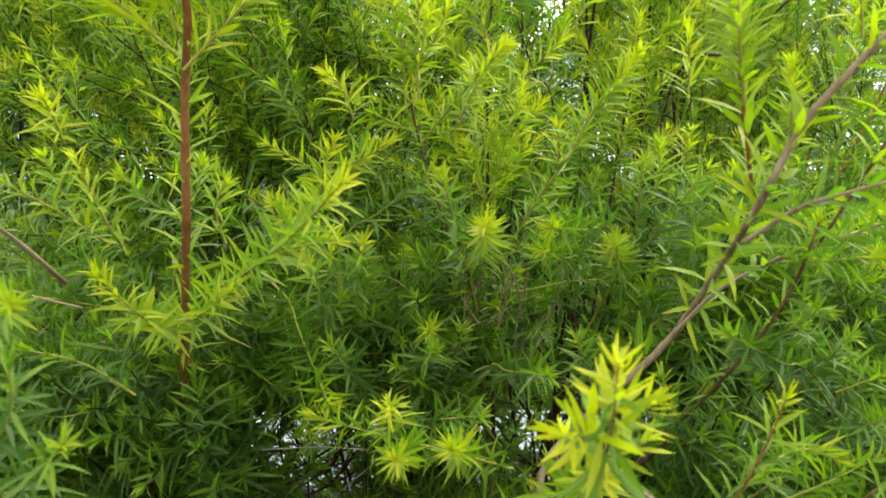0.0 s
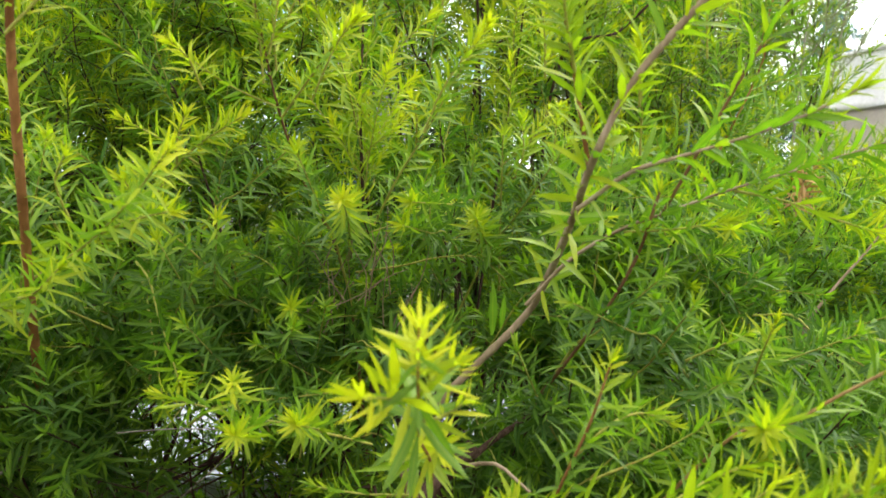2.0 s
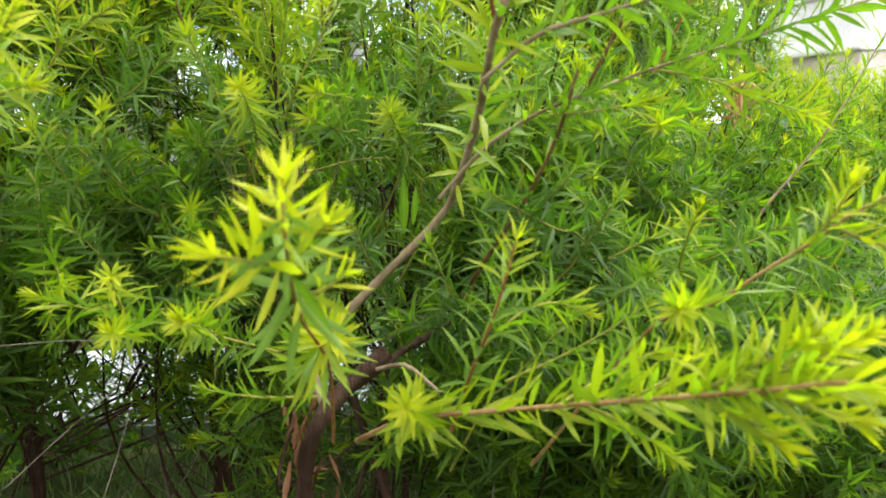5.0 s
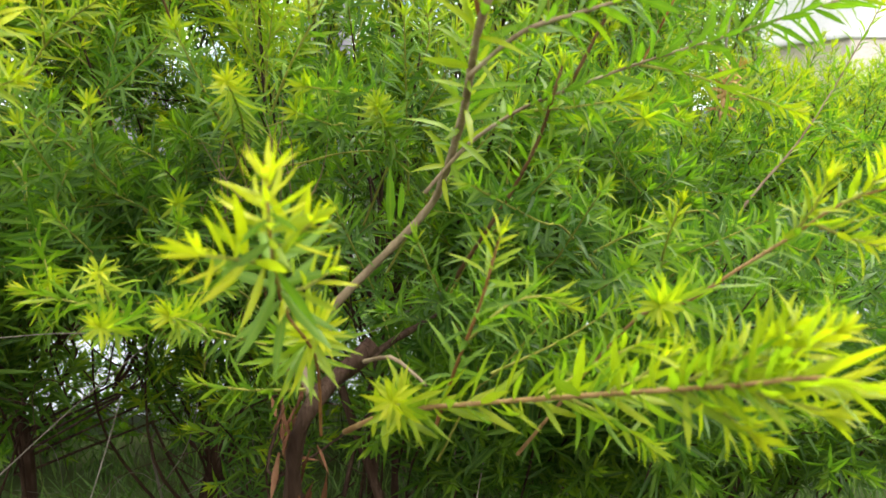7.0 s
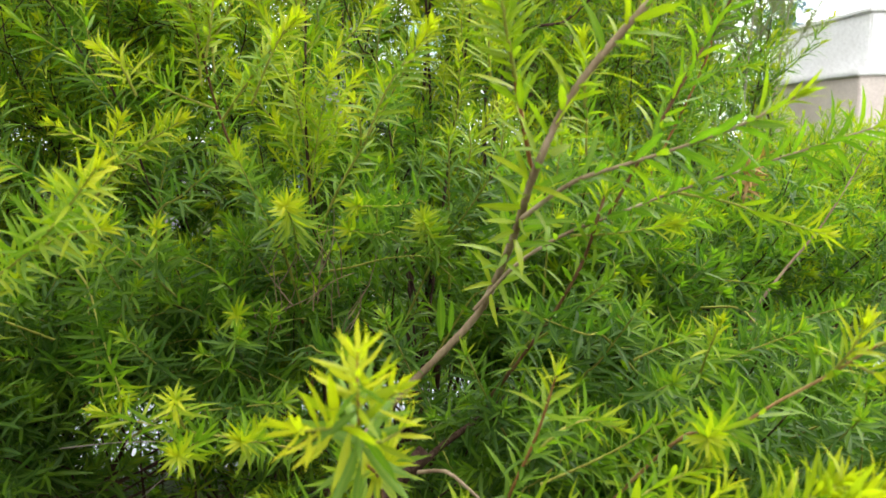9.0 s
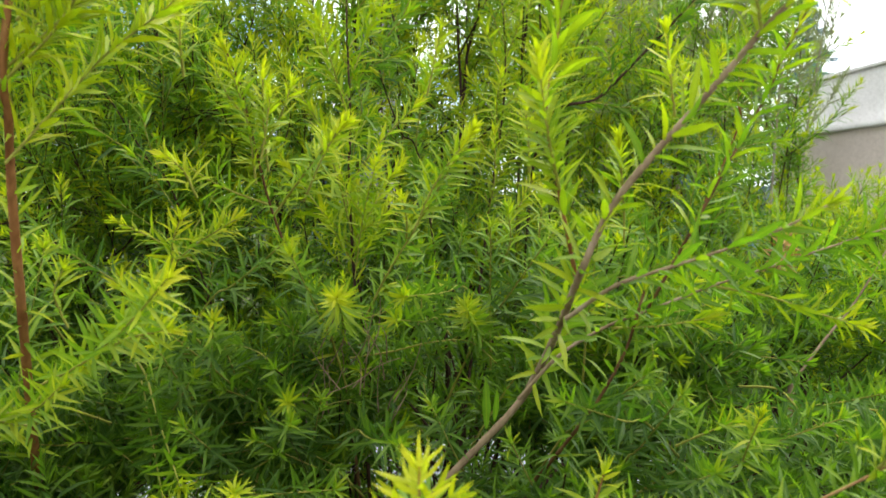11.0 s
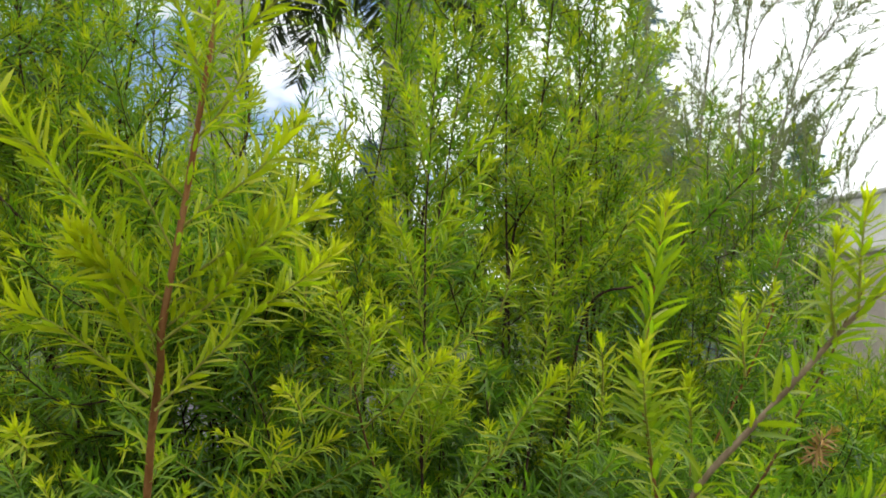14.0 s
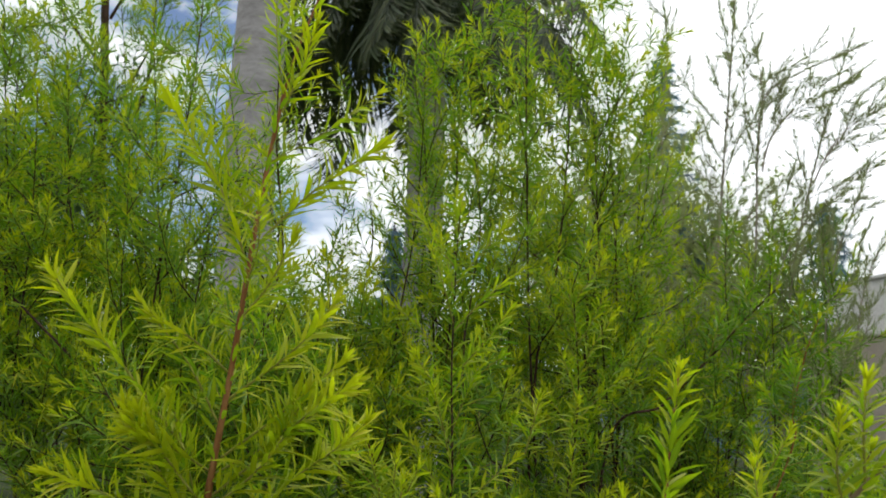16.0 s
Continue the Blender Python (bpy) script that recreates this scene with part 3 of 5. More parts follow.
twig(main, [(-0.329, 0.970, 1.746), (-0.416, 0.960, 1.863), (-0.471, 0.950, 1.933), (-0.516, 0.940, 1.995)], age=(0.77, 1.0), spacing=0.0062, leaf=0.064, spread=47)
twig(main, [(-0.253, 0.980, 2.001), (-0.292, 0.970, 2.116), (-0.369, 0.950, 2.245)], age=(0.77, 1.0), spacing=0.0065, leaf=0.064, spread=47)
twig(main, [(-0.277, 0.970, 1.816), (-0.182, 0.950, 1.886), (-0.127, 0.940, 1.949)], age=(0.82, 1.0), spacing=0.006, leaf=0.062, spread=47)
twig(main, [(-0.234, 0.980, 2.051), (-0.156, 0.960, 2.120), (-0.062, 0.940, 2.181)], age=(0.77, 1.0), spacing=0.007, leaf=0.062, spread=47)
twig(main, [(-0.289, 0.970, 1.715), (-0.348, 0.950, 1.756), (-0.402, 0.940, 1.776)], age=(0.82, 1.0), spacing=0.006, leaf=0.062, spread=47)
twig(main, [(-0.297, 0.970, 1.683), (-0.222, 0.960, 1.743), (-0.185, 0.950, 1.788), (-0.164, 0.945, 1.822)], age=(0.77, 1.0), spacing=0.0065, leaf=0.064, spread=47)
twig(main, [(-0.281, 0.970, 1.738), (-0.196, 0.950, 1.800), (-0.114, 0.940, 1.870)], age=(0.77, 1.0), spacing=0.007, leaf=0.062, spread=47)
twig(main, [(-0.275, 0.970, 1.855), (-0.323, 0.950, 1.902), (-0.376, 0.940, 1.933)], age=(0.82, 1.0), spacing=0.006, leaf=0.052, spread=47)
twig(main, [(-0.212, 0.990, 2.244), (-0.181, 0.970, 2.309), (-0.161, 0.960, 2.377)], age=(0.82, 1.0), spacing=0.006, leaf=0.052, spread=47)
twig(main, [(-0.258, 0.970, 1.935), (-0.218, 0.960, 1.983), (-0.186, 0.950, 2.047)], age=(0.82, 1.0), spacing=0.006, leaf=0.052, spread=47)
# middle stem with paired side shoots
stem(main, [(0.100, 1.500, 0.700), (0.060, 1.420, 1.200), (-0.008, 1.320, 1.409), (-0.039, 1.280, 1.515), (-0.055, 1.250, 1.607), (-0.069, 1.220, 1.693), (-0.081, 1.190, 1.736)], 0.0038, 0.0014, own=(0.45, 0.012), age=(0.5, 0.9), bark=BARK_BROWN)
twig(main, [(-0.034, 1.275, 1.502), (0.038, 1.200, 1.584), (0.087, 1.150, 1.631)], age=(0.5, 0.92), spacing=0.0065, leaf=0.045)
twig(main, [(-0.043, 1.275, 1.519), (-0.105, 1.240, 1.547), (-0.160, 1.220, 1.585)], age=(0.5, 0.92), spacing=0.0065, leaf=0.045)
twig(main, [(-0.053, 1.250, 1.599), (-0.020, 1.240, 1.639), (0.005, 1.220, 1.693)], age=(0.5, 0.9), spacing=0.007, leaf=0.045)
twig(main, [(-0.061, 1.240, 1.647), (-0.087, 1.230, 1.678), (-0.106, 1.220, 1.725)], age=(0.5, 0.9), spacing=0.007, leaf=0.045)
twig(main, [(0.105, 1.300, 1.337), (0.139, 1.250, 1.407), (0.179, 1.200, 1.474), (0.219, 1.140, 1.547), (0.258, 1.100, 1.614)], age=(0.45, 0.95), spacing=0.006, leaf=0.047)
twig(main, [(0.168, 1.210, 1.462), (0.167, 1.180, 1.498), (0.160, 1.160, 1.521)], age=(0.6, 0.98), spacing=0.005, leaf=0.04)
twig(main, [(-0.344, 1.120, 1.282), (-0.247, 1.030, 1.332), (-0.167, 0.950, 1.391), (-0.110, 0.890, 1.444)], age=(0.5, 1.0), spacing=0.0062, leaf=0.052)
twig(main, [(-0.221, 1.010, 1.348), (-0.184, 1.000, 1.363), (-0.131, 0.970, 1.376)], age=(0.42, 0.9), spacing=0.006, leaf=0.05)
twig(main, [(-0.242, 1.280, 1.365), (-0.165, 1.235, 1.448), (-0.080, 1.200, 1.500)], age=(0.6, 1.0), spacing=0.005, leaf=0.050)
twig(main, [(-0.185, 1.245, 1.432), (-0.175, 1.215, 1.470), (-0.160, 1.195, 1.500)], age=(0.6, 1.0), spacing=0.0055, leaf=0.046)
twig(main, [(-0.165, 1.300, 1.432), (-0.211, 1.280, 1.467), (-0.264, 1.255, 1.499)], age=(0.5, 0.9), spacing=0.0065, leaf=0.046)
twig(main, [(0.063, 1.360, 1.294), (0.065, 1.280, 1.339), (0.061, 1.160, 1.382)], age=(0.5, 0.9), spacing=0.0042, leaf=0.046, tip=48, tuft=14)
twig(main, [(0.305, 1.360, 1.256), (0.284, 1.290, 1.302), (0.257, 1.210, 1.349)], age=(0.35, 0.7), spacing=0.0045, leaf=0.044, tip=40, tuft=12)
twig(main, [(0.419, 1.440, 1.435), (0.421, 1.420, 1.484), (0.421, 1.400, 1.529)], age=(0.5, 0.85), spacing=0.0055, leaf=0.042, tip=40, tuft=10)
twig(main, [(0.185, 1.320, 1.308), (0.192, 1.280, 1.348), (0.189, 1.260, 1.380)], age=(0.3, 0.6), spacing=0.0055, leaf=0.042, tip=40, tuft=8)
# left cluster
twig(main, [(-0.435, 1.120, 1.345), (-0.443, 1.060, 1.402), (-0.456, 1.020, 1.471)], age=(0.5, 0.92), spacing=0.006, leaf=0.046)
twig(main, [(-0.454, 1.100, 1.362), (-0.496, 1.040, 1.410), (-0.528, 1.000, 1.439), (-0.557, 0.980, 1.460)], age=(0.55, 0.92), spacing=0.0065, leaf=0.046)
twig(main, [(-0.373, 1.170, 1.217), (-0.374, 1.000, 1.279), (-0.403, 0.950, 1.334)], age=(0.6, 0.97), spacing=0.0055, leaf=0.048)
twig(main, [(-0.373, 1.100, 1.254), (-0.319, 1.050, 1.270), (-0.268, 1.000, 1.307)], age=(0.5, 0.8), spacing=0.008, leaf=0.05)
twig(main, [(-0.423, 1.100, 1.152), (-0.469, 1.050, 1.207), (-0.526, 1.020, 1.232)], age=(0.1, 0.5), spacing=0.0065, leaf=0.046)
twig(main, [(-0.304, 1.140, 1.359), (-0.313, 1.120, 1.407), (-0.292, 1.100, 1.442)], age=(0.4, 0.75), spacing=0.0065, leaf=0.046)
# near twigs at lower left: low ages paint them as if in shade
twig(main, [(-0.524, 0.850, 1.108), (-0.417, 0.740, 1.201), (-0.378, 0.700, 1.250), (-0.368, 0.680, 1.290)], age=(0.0, 0.3), spacing=0.009, leaf=0.05)
twig(main, [(-0.513, 0.850, 1.096), (-0.398, 0.750, 1.159), (-0.326, 0.680, 1.221)], age=(0.1, 0.6), spacing=0.009, leaf=0.045, tip=35, tuft=7)
twig(main, [(-0.534, 0.900, 1.258), (-0.445, 0.800, 1.307), (-0.385, 0.720, 1.337)], age=(0.2, 0.7), spacing=0.008, leaf=0.045, tip=35, tuft=7)
bare(main, [(-0.613, 1.050, 1.417), (-0.583, 1.100, 1.370), (-0.567, 1.140, 1.335), (-0.560, 1.200, 1.295)], 0.003, 0.0042, BARK_GREY)
bare(main, [(-0.648, 1.100, 1.312), (-0.582, 1.120, 1.290), (-0.514, 1.150, 1.265)], 0.002, 0.0015, BARK_GREY)
# low middle spray
twig(main, [(0.099, 1.120, 1.040), (0.012, 1.050, 1.089), (-0.079, 1.030, 1.118), (-0.171, 1.050, 1.137)], age=(0.35, 0.8), spacing=0.006, leaf=0.048)
twig(main, [(-0.044, 1.040, 1.104), (-0.054, 0.990, 1.107), (-0.055, 0.930, 1.120)], age=(0.42, 0.8), spacing=0.004, leaf=0.044, tip=52, tuft=14)
twig(main, [(0.037, 1.060, 1.082), (0.021, 1.000, 1.106), (0.012, 0.950, 1.125)], age=(0.42, 0.8), spacing=0.0042, leaf=0.044, tip=50, tuft=14)
twig(main, [(-0.066, 1.030, 1.118), (-0.069, 1.000, 1.151), (-0.063, 0.970, 1.173)], age=(0.45, 0.8), spacing=0.0048, leaf=0.044, tip=45, tuft=10)
twig(main, [(0.137, 1.000, 1.045), (0.157, 0.920, 1.094), (0.172, 0.850, 1.128)], age=(0.45, 0.88), spacing=0.0048, leaf=0.064, tip=62, tuft=13)
twig(main, [(0.155, 0.950, 1.034), (0.090, 0.970, 1.030), (0.033, 0.980, 1.037)], age=(0.3, 0.6), spacing=0.008, leaf=0.046)
# bright shoot closest to the camera: a spreading crown, long hanging leaves below it and two side tufts
stem(main, [(0.170, 1.020, 0.950), (0.169, 0.900, 1.082), (0.148, 0.760, 1.168), (0.143, 0.690, 1.217), (0.142, 0.660, 1.261), (0.142, 0.655, 1.287), (0.143, 0.652, 1.300)], 0.0022, 0.0008, own=(0.90, 0.0036), leaf=0.056, age=(0.7, 1.0), spread=84, tip=50, tuft=7, level="near", whole=True, label="closest shoot with pale yellow-green tip leaves")
twig(main, [(0.148, 0.760, 1.172), (0.144, 0.700, 1.212), (0.142, 0.664, 1.256), (0.142, 0.656, 1.272)], age=(0.30, 0.45), spacing=0.0115, leaf=0.060, tip=96, tuft=1, level="near", whole=True, spread=112)
twig(main, [(0.142, 0.690, 1.226), (0.118, 0.660, 1.237), (0.096, 0.630, 1.246)], age=(0.72, 1.0), spacing=0.0075, leaf=0.056, tip=42, tuft=5, level="near", whole=True, spread=70)
twig(main, [(0.146, 0.680, 1.238), (0.161, 0.670, 1.252), (0.174, 0.660, 1.264)], age=(0.66, 0.97), spacing=0.0085, leaf=0.054, tip=38, tuft=4, level="near", whole=True, spread=70)
twig(main, [(0.146, 0.730, 1.195), (0.165, 0.720, 1.201), (0.184, 0.720, 1.213)], age=(0.55, 0.8), spacing=0.009, leaf=0.050, tuft=4, level="near", spread=75)
# rising branch with a grey-brown stem
stem(main, [(0.160, 1.120, 0.950), (0.153, 1.180, 1.028), (0.313, 1.170, 1.198), (0.338, 1.120, 1.258), (0.345, 1.020, 1.333), (0.340, 0.930, 1.385), (0.338, 0.860, 1.432), (0.368, 0.840, 1.505), (0.408, 0.820, 1.560), (0.470, 0.810, 1.628), (0.525, 0.800, 1.691), (0.565, 0.800, 1.727), (0.611, 0.800, 1.768)], 0.0070, 0.0030, own=(0.35, 0.0085), leaf=0.064, age=(0.6, 0.85), bark=BARK_GREY, level="near", label="diagonal grey-brown branch with scattered leaves")
stem(main, [(0.351, 0.925, 1.426), (0.322, 0.890, 1.541), (0.309, 0.880, 1.616), (0.327, 0.900, 1.691), (0.344, 0.920, 1.763), (0.368, 0.945, 1.850)], 0.0028, 0.0011, own=(0.05, 0.0042), leaf=0.058, age=(0.62, 0.95), spread=45, level="near")
twig(main, [(0.325, 0.890, 1.528), (0.303, 0.850, 1.593), (0.289, 0.820, 1.661)], age=(0.6, 0.95), spacing=0.0048, leaf=0.056)
twig(main, [(0.484, 1.150, 1.443), (0.475, 1.120, 1.512), (0.463, 1.100, 1.584)], age=(0.45, 0.85), spacing=0.006, leaf=0.046)
twig(main, [(0.519, 0.800, 1.681), (0.502, 0.780, 1.731), (0.504, 0.770, 1.796)], age=(0.65, 0.96), spacing=0.0055, leaf=0.055, level="near")
twig(main, [(0.549, 0.800, 1.716), (0.546, 0.790, 1.778), (0.555, 0.790, 1.841)], age=(0.65, 0.96), spacing=0.0055, leaf=0.055, level="near")
twig(main, [(0.640, 1.300, 1.600), (0.630, 1.280, 1.655), (0.624, 1.265, 1.718)], age=(0.5, 0.92), spacing=0.0055, leaf=0.046)
twig(main, [(0.659, 1.300, 1.665), (0.673, 1.280, 1.701), (0.692, 1.270, 1.746)], age=(0.5, 0.92), spacing=0.0055, leaf=0.046)
stem(main, [(0.332, 0.900, 1.379), (0.379, 0.860, 1.420), (0.438, 0.850, 1.439), (0.496, 0.840, 1.457), (0.548, 0.820, 1.478), (0.591, 0.800, 1.503)], 0.0028, 0.0014, own=(0.1, 0.0058), leaf=0.062, age=(0.35, 0.85), bark=BARK_GREY, level="near")
stem(main, [(0.308, 1.080, 1.241), (0.360, 1.060, 1.302), (0.419, 1.030, 1.345), (0.475, 1.010, 1.369), (0.547, 1.000, 1.396), (0.631, 0.990, 1.422), (0.701, 0.980, 1.444), (0.767, 0.970, 1.465), (0.825, 0.960, 1.482)], 0.0028, 0.0012, own=(0.2, 0.0058), leaf=0.060, age=(0.35, 0.9), bark=BARK_GREY, level="near")
twig(main, [(0.557, 1.000, 1.396), (0.616, 0.985, 1.384), (0.674, 0.975, 1.362), (0.736, 0.965, 1.342)], age=(0.5, 0.92), spacing=0.007, leaf=0.052)
twig(main, [(0.426, 1.030, 1.343), (0.479, 1.000, 1.348), (0.539, 0.980, 1.359)], age=(0.4, 0.75), spacing=0.007, leaf=0.052)
stem(main, [(0.342, 1.200, 1.069), (0.383, 1.100, 1.174), (0.415, 1.050, 1.246), (0.441, 1.020, 1.313), (0.451, 1.000, 1.363), (0.461, 1.000, 1.395)], 0.0036, 0.002, own=(0.25, 0.010), leaf=0.052, age=(0.35, 0.7), bark=BARK_BROWN)
stem(main, [(0.302, 0.950, 0.978), (0.318, 0.880, 1.081), (0.334, 0.840, 1.152), (0.347, 0.810, 1.225)], 0.0025, 0.0012, own=(0.1, 0.006), leaf=0.052, age=(0.35, 0.85), tip=26)
twig(main, [(0.328, 0.870, 1.108), (0.372, 0.880, 1.141), (0.415, 0.900, 1.144), (0.447, 0.900, 1.130)], age=(0.4, 0.8), spacing=0.006, leaf=0.046)
twig(main, [(0.611, 1.050, 1.129), (0.594, 0.990, 1.184), (0.590, 0.945, 1.238)], age=(0.4, 0.88), spacing=0.0052, leaf=0.044)
twig(main, [(0.748, 1.560, 1.193), (0.773, 1.530, 1.265), (0.799, 1.500, 1.335)], age=(0.45, 0.88), spacing=0.006, leaf=0.048)
# low branch that reaches towards the camera
stem(main, [(0.200, 1.100, 0.920), (0.241, 0.920, 1.010), (0.285, 0.860, 1.039), (0.385, 0.785, 1.070), (0.459, 0.670, 1.115), (0.487, 0.610, 1.138), (0.522, 0.560, 1.159), (0.552, 0.530, 1.159)], 0.004, 0.0018, own=(0.25, 0.0055), leaf=0.058, age=(0.6, 1.0), bark=BARK_TAN, level="near", whole=True, label="low red-stemmed branch with large bright leaves")
twig(main, [(0.277, 0.900, 1.019), (0.258, 0.860, 1.041), (0.243, 0.820, 1.062)], age=(0.5, 0.88), spacing=0.004, leaf=0.048, tip=55, tuft=14, level="near")
twig(main, [(0.464, 0.670, 1.116), (0.497, 0.640, 1.147), (0.536, 0.620, 1.177)], age=(0.62, 0.95), spacing=0.0045, leaf=0.054, level="near")
twig(main, [(0.474, 0.640, 1.127), (0.519, 0.620, 1.152), (0.560, 0.600, 1.179)], age=(0.62, 0.95), spacing=0.0045, leaf=0.054, level="near")
twig(main, [(0.465, 0.660, 1.119), (0.490, 0.640, 1.108), (0.509, 0.620, 1.093)], age=(0.6, 0.95), spacing=0.006, leaf=0.054, level="near")
twig(main, [(0.487, 0.610, 1.138), (0.518, 0.600, 1.128), (0.554, 0.590, 1.121)], age=(0.62, 0.95), spacing=0.006, leaf=0.054, level="near")
twig(main, [(0.385, 0.785, 1.071), (0.446, 0.800, 1.100), (0.503, 0.800, 1.120)], age=(0.4, 0.8), spacing=0.006, leaf=0.05)
twig(main, [(0.403, 0.770, 1.076), (0.452, 0.780, 1.049), (0.494, 0.780, 1.017)], age=(0.35, 0.7), spacing=0.007, leaf=0.05)
twig(main, [(0.426, 0.740, 1.087), (0.459, 0.730, 1.105), (0.486, 0.720, 1.131)], age=(0.5, 0.85), spacing=0.007, leaf=0.05)
stem(main, [(0.450, 1.150, 0.850), (0.520, 0.920, 1.099), (0.548, 0.830, 1.149), (0.583, 0.800, 1.186), (0.616, 0.760, 1.226), (0.652, 0.740, 1.259), (0.697, 0.720, 1.279)], 0.0032, 0.0014, own=(0.3, 0.009), leaf=0.05, age=(0.45, 0.95), bark=BARK_TAN, level="near")
twig(main, [(0.564, 0.850, 1.147), (0.531, 0.820, 1.152), (0.498, 0.780, 1.160)], age=(0.42, 0.8), spacing=0.004, leaf=0.046, tip=52, tuft=14, level="near")
twig(main, [(0.616, 0.760, 1.226), (0.624, 0.740, 1.255), (0.630, 0.730, 1.281)], age=(0.62, 0.95), spacing=0.0055, leaf=0.046, level="near")
twig(main, [(0.632, 0.750, 1.240), (0.653, 0.730, 1.229), (0.686, 0.720, 1.220)], age=(0.62, 0.95), spacing=0.0055, leaf=0.046, level="near")
twig(main, [(0.652, 0.740, 1.259), (0.666, 0.730, 1.270), (0.679, 0.720, 1.296)], age=(0.62, 0.95), spacing=0.0055, leaf=0.046, level="near")
# old wood, dead twigs
bare(main, [(0.187, 1.080, 0.994), (0.225, 1.100, 1.013), (0.274, 1.150, 1.031), (0.347, 1.220, 1.047), (0.431, 1.300, 1.075)], 0.006, 0.004, BARK_DARK)
bare(main, [(0.226, 1.050, 1.032), (0.255, 1.000, 1.052), (0.276, 0.980, 1.041), (0.294, 0.960, 1.028)], 0.003, 0.002, BARK_GREY)
bare(main, [(-0.325, 1.300, 0.794), (-0.218, 1.320, 0.888), (-0.099, 1.340, 0.985)], 0.0013, 0.0009, BARK_DEAD)
bare(main, [(-0.159, 1.200, 0.802), (-0.137, 1.220, 0.870), (-0.120, 1.250, 0.935)], 0.0010, 0.0007, BARK_DEAD)
bare(main, [(-0.273, 1.200, 1.041), (-0.186, 1.200, 1.045), (-0.112, 1.200, 1.041)], 0.0011, 0.0007, BARK_DEAD)
stem(main, [(0.988, 1.600, 1.105), (1.056, 1.600, 1.190), (1.130, 1.600, 1.275), (1.196, 1.600, 1.376), (1.242, 1.590, 1.470), (1.277, 1.580, 1.545)], 0.0036, 0.0011, own=(0.3, 0.010), leaf=0.05, age=(0.5, 0.85), spread=45, bark=BARK_GREY)
bare(main, [(0.988, 1.600, 1.105), (0.994, 1.620, 0.965), (1.012, 1.650, 0.807)], 0.007, 0.008, BARK_GREY)
bare(main, [(0.654, 1.500, 1.005), (0.716, 1.500, 1.054), (0.776, 1.480, 1.128)], 0.005, 0.003, BARK_GREY)
twig(main, [(0.073, 1.380, 1.251), (0.148, 1.360, 1.263), (0.211, 1.340, 1.279), (0.275, 1.330, 1.279), (0.315, 1.300, 1.246)], age=(0.1, 0.3), spacing=0.011, leaf=0.055, tip=60, tuft=0)
for k in range(13):      # grey-green leaves that hang from it
    f = k / 12
    b = np.array([0.085 + 0.225 * f, 1.375 - 0.06 * f, 1.258 + 0.028 * math.sin(2.6 * f)])
    broad_leaf(main, [tuple(b), tuple(b + (0.012 + 0.012 * RT.random(), -0.01 + 0.02 * RT.random(), -0.040 - 0.016 * RT.random()))], 0.0072, 0.12 + 0.15 * RT.random())
twig(main, [(-0.088, 1.350, 1.190), (-0.173, 1.270, 1.300), (-0.221, 1.200, 1.367), (-0.232, 1.150, 1.408)], age=(0.35, 0.85), spacing=0.008, leaf=0.056)
twig(main, [(0.379, 1.000, 1.025), (0.460, 0.970, 1.073), (0.527, 0.950, 1.121)], age=(0.3, 0.6), spacing=0.008, leaf=0.052)
twig(main, [(0.540, 1.100, 1.155), (0.574, 1.070, 1.182), (0.602, 1.050, 1.200)], age=(0.3, 0.65), spacing=0.007, leaf=0.048)
twig(main, [(-0.041, 1.200, 1.586), (-0.031, 1.190, 1.627), (-0.022, 1.180, 1.677)], age=(0.5, 0.88), spacing=0.0065, leaf=0.046)
twig(main, [(0.472, 1.120, 1.509), (0.468, 1.110, 1.550), (0.463, 1.100, 1.598)], age=(0.5, 0.85), spacing=0.0065, leaf=0.046)
twig(main, [(0.332, 1.320, 1.409), (0.343, 1.300, 1.448), (0.336, 1.280, 1.500)], age=(0.35, 0.7), spacing=0.006, leaf=0.046, tip=35, tuft=9)
twig(main, [(0.279, 1.300, 1.283), (0.264, 1.260, 1.328), (0.255, 1.220, 1.354)], age=(0.45, 0.8), spacing=0.005, leaf=0.046, tip=45, tuft=10)
stem(main, [(0.477, 1.030, 1.368), (0.517, 0.990, 1.465), (0.547, 0.980, 1.524), (0.584, 0.980, 1.586), (0.615, 0.970, 1.645), (0.630, 0.970, 1.681), (0.657, 0.960, 1.737)], 0.0026, 0.0012, own=(0.2, 0.0062), leaf=0.056, age=(0.5, 0.85), bark=BARK_BROWN)
# tall stems behind
stem(main, [(0.100, 1.550, 0.900), (0.081, 1.500, 1.493), (0.087, 1.510, 1.668), (0.087, 1.515, 1.855), (0.093, 1.520, 1.971), (0.099, 1.510, 2.104), (0.107, 1.500, 2.198)], 0.0042, 0.0013, own=(0.5, 0.009), shoots=22, shoot_from=0.32, size=0.24, level="young", age=(0.5, 0.85), bark=BARK_DARK)
stem(main, [(0.300, 1.800, 0.900), (0.404, 1.900, 1.501), (0.431, 1.900, 1.646), (0.449, 1.900, 1.806), (0.446, 1.900, 1.979), (0.435, 1.880, 2.094)], 0.0042, 0.0013, own=(0.5, 0.009), shoots=20, shoot_from=0.35, size=0.22, level="young", age=(0.5, 0.85), bark=BARK_DARK)
stem(main, [(0.300, 2.100, 0.900), (0.388, 2.200, 1.799), (0.420, 2.200, 1.965), (0.464, 2.200, 2.152), (0.497, 2.200, 2.414), (0.522, 2.200, 2.685), (0.534, 2.200, 2.984), (0.545, 2.200, 3.176)], 0.0065, 0.002, own=(0.5, 0.012), shoots=34, shoot_from=0.25, size=0.34, level="top", age=(0.5, 0.85))
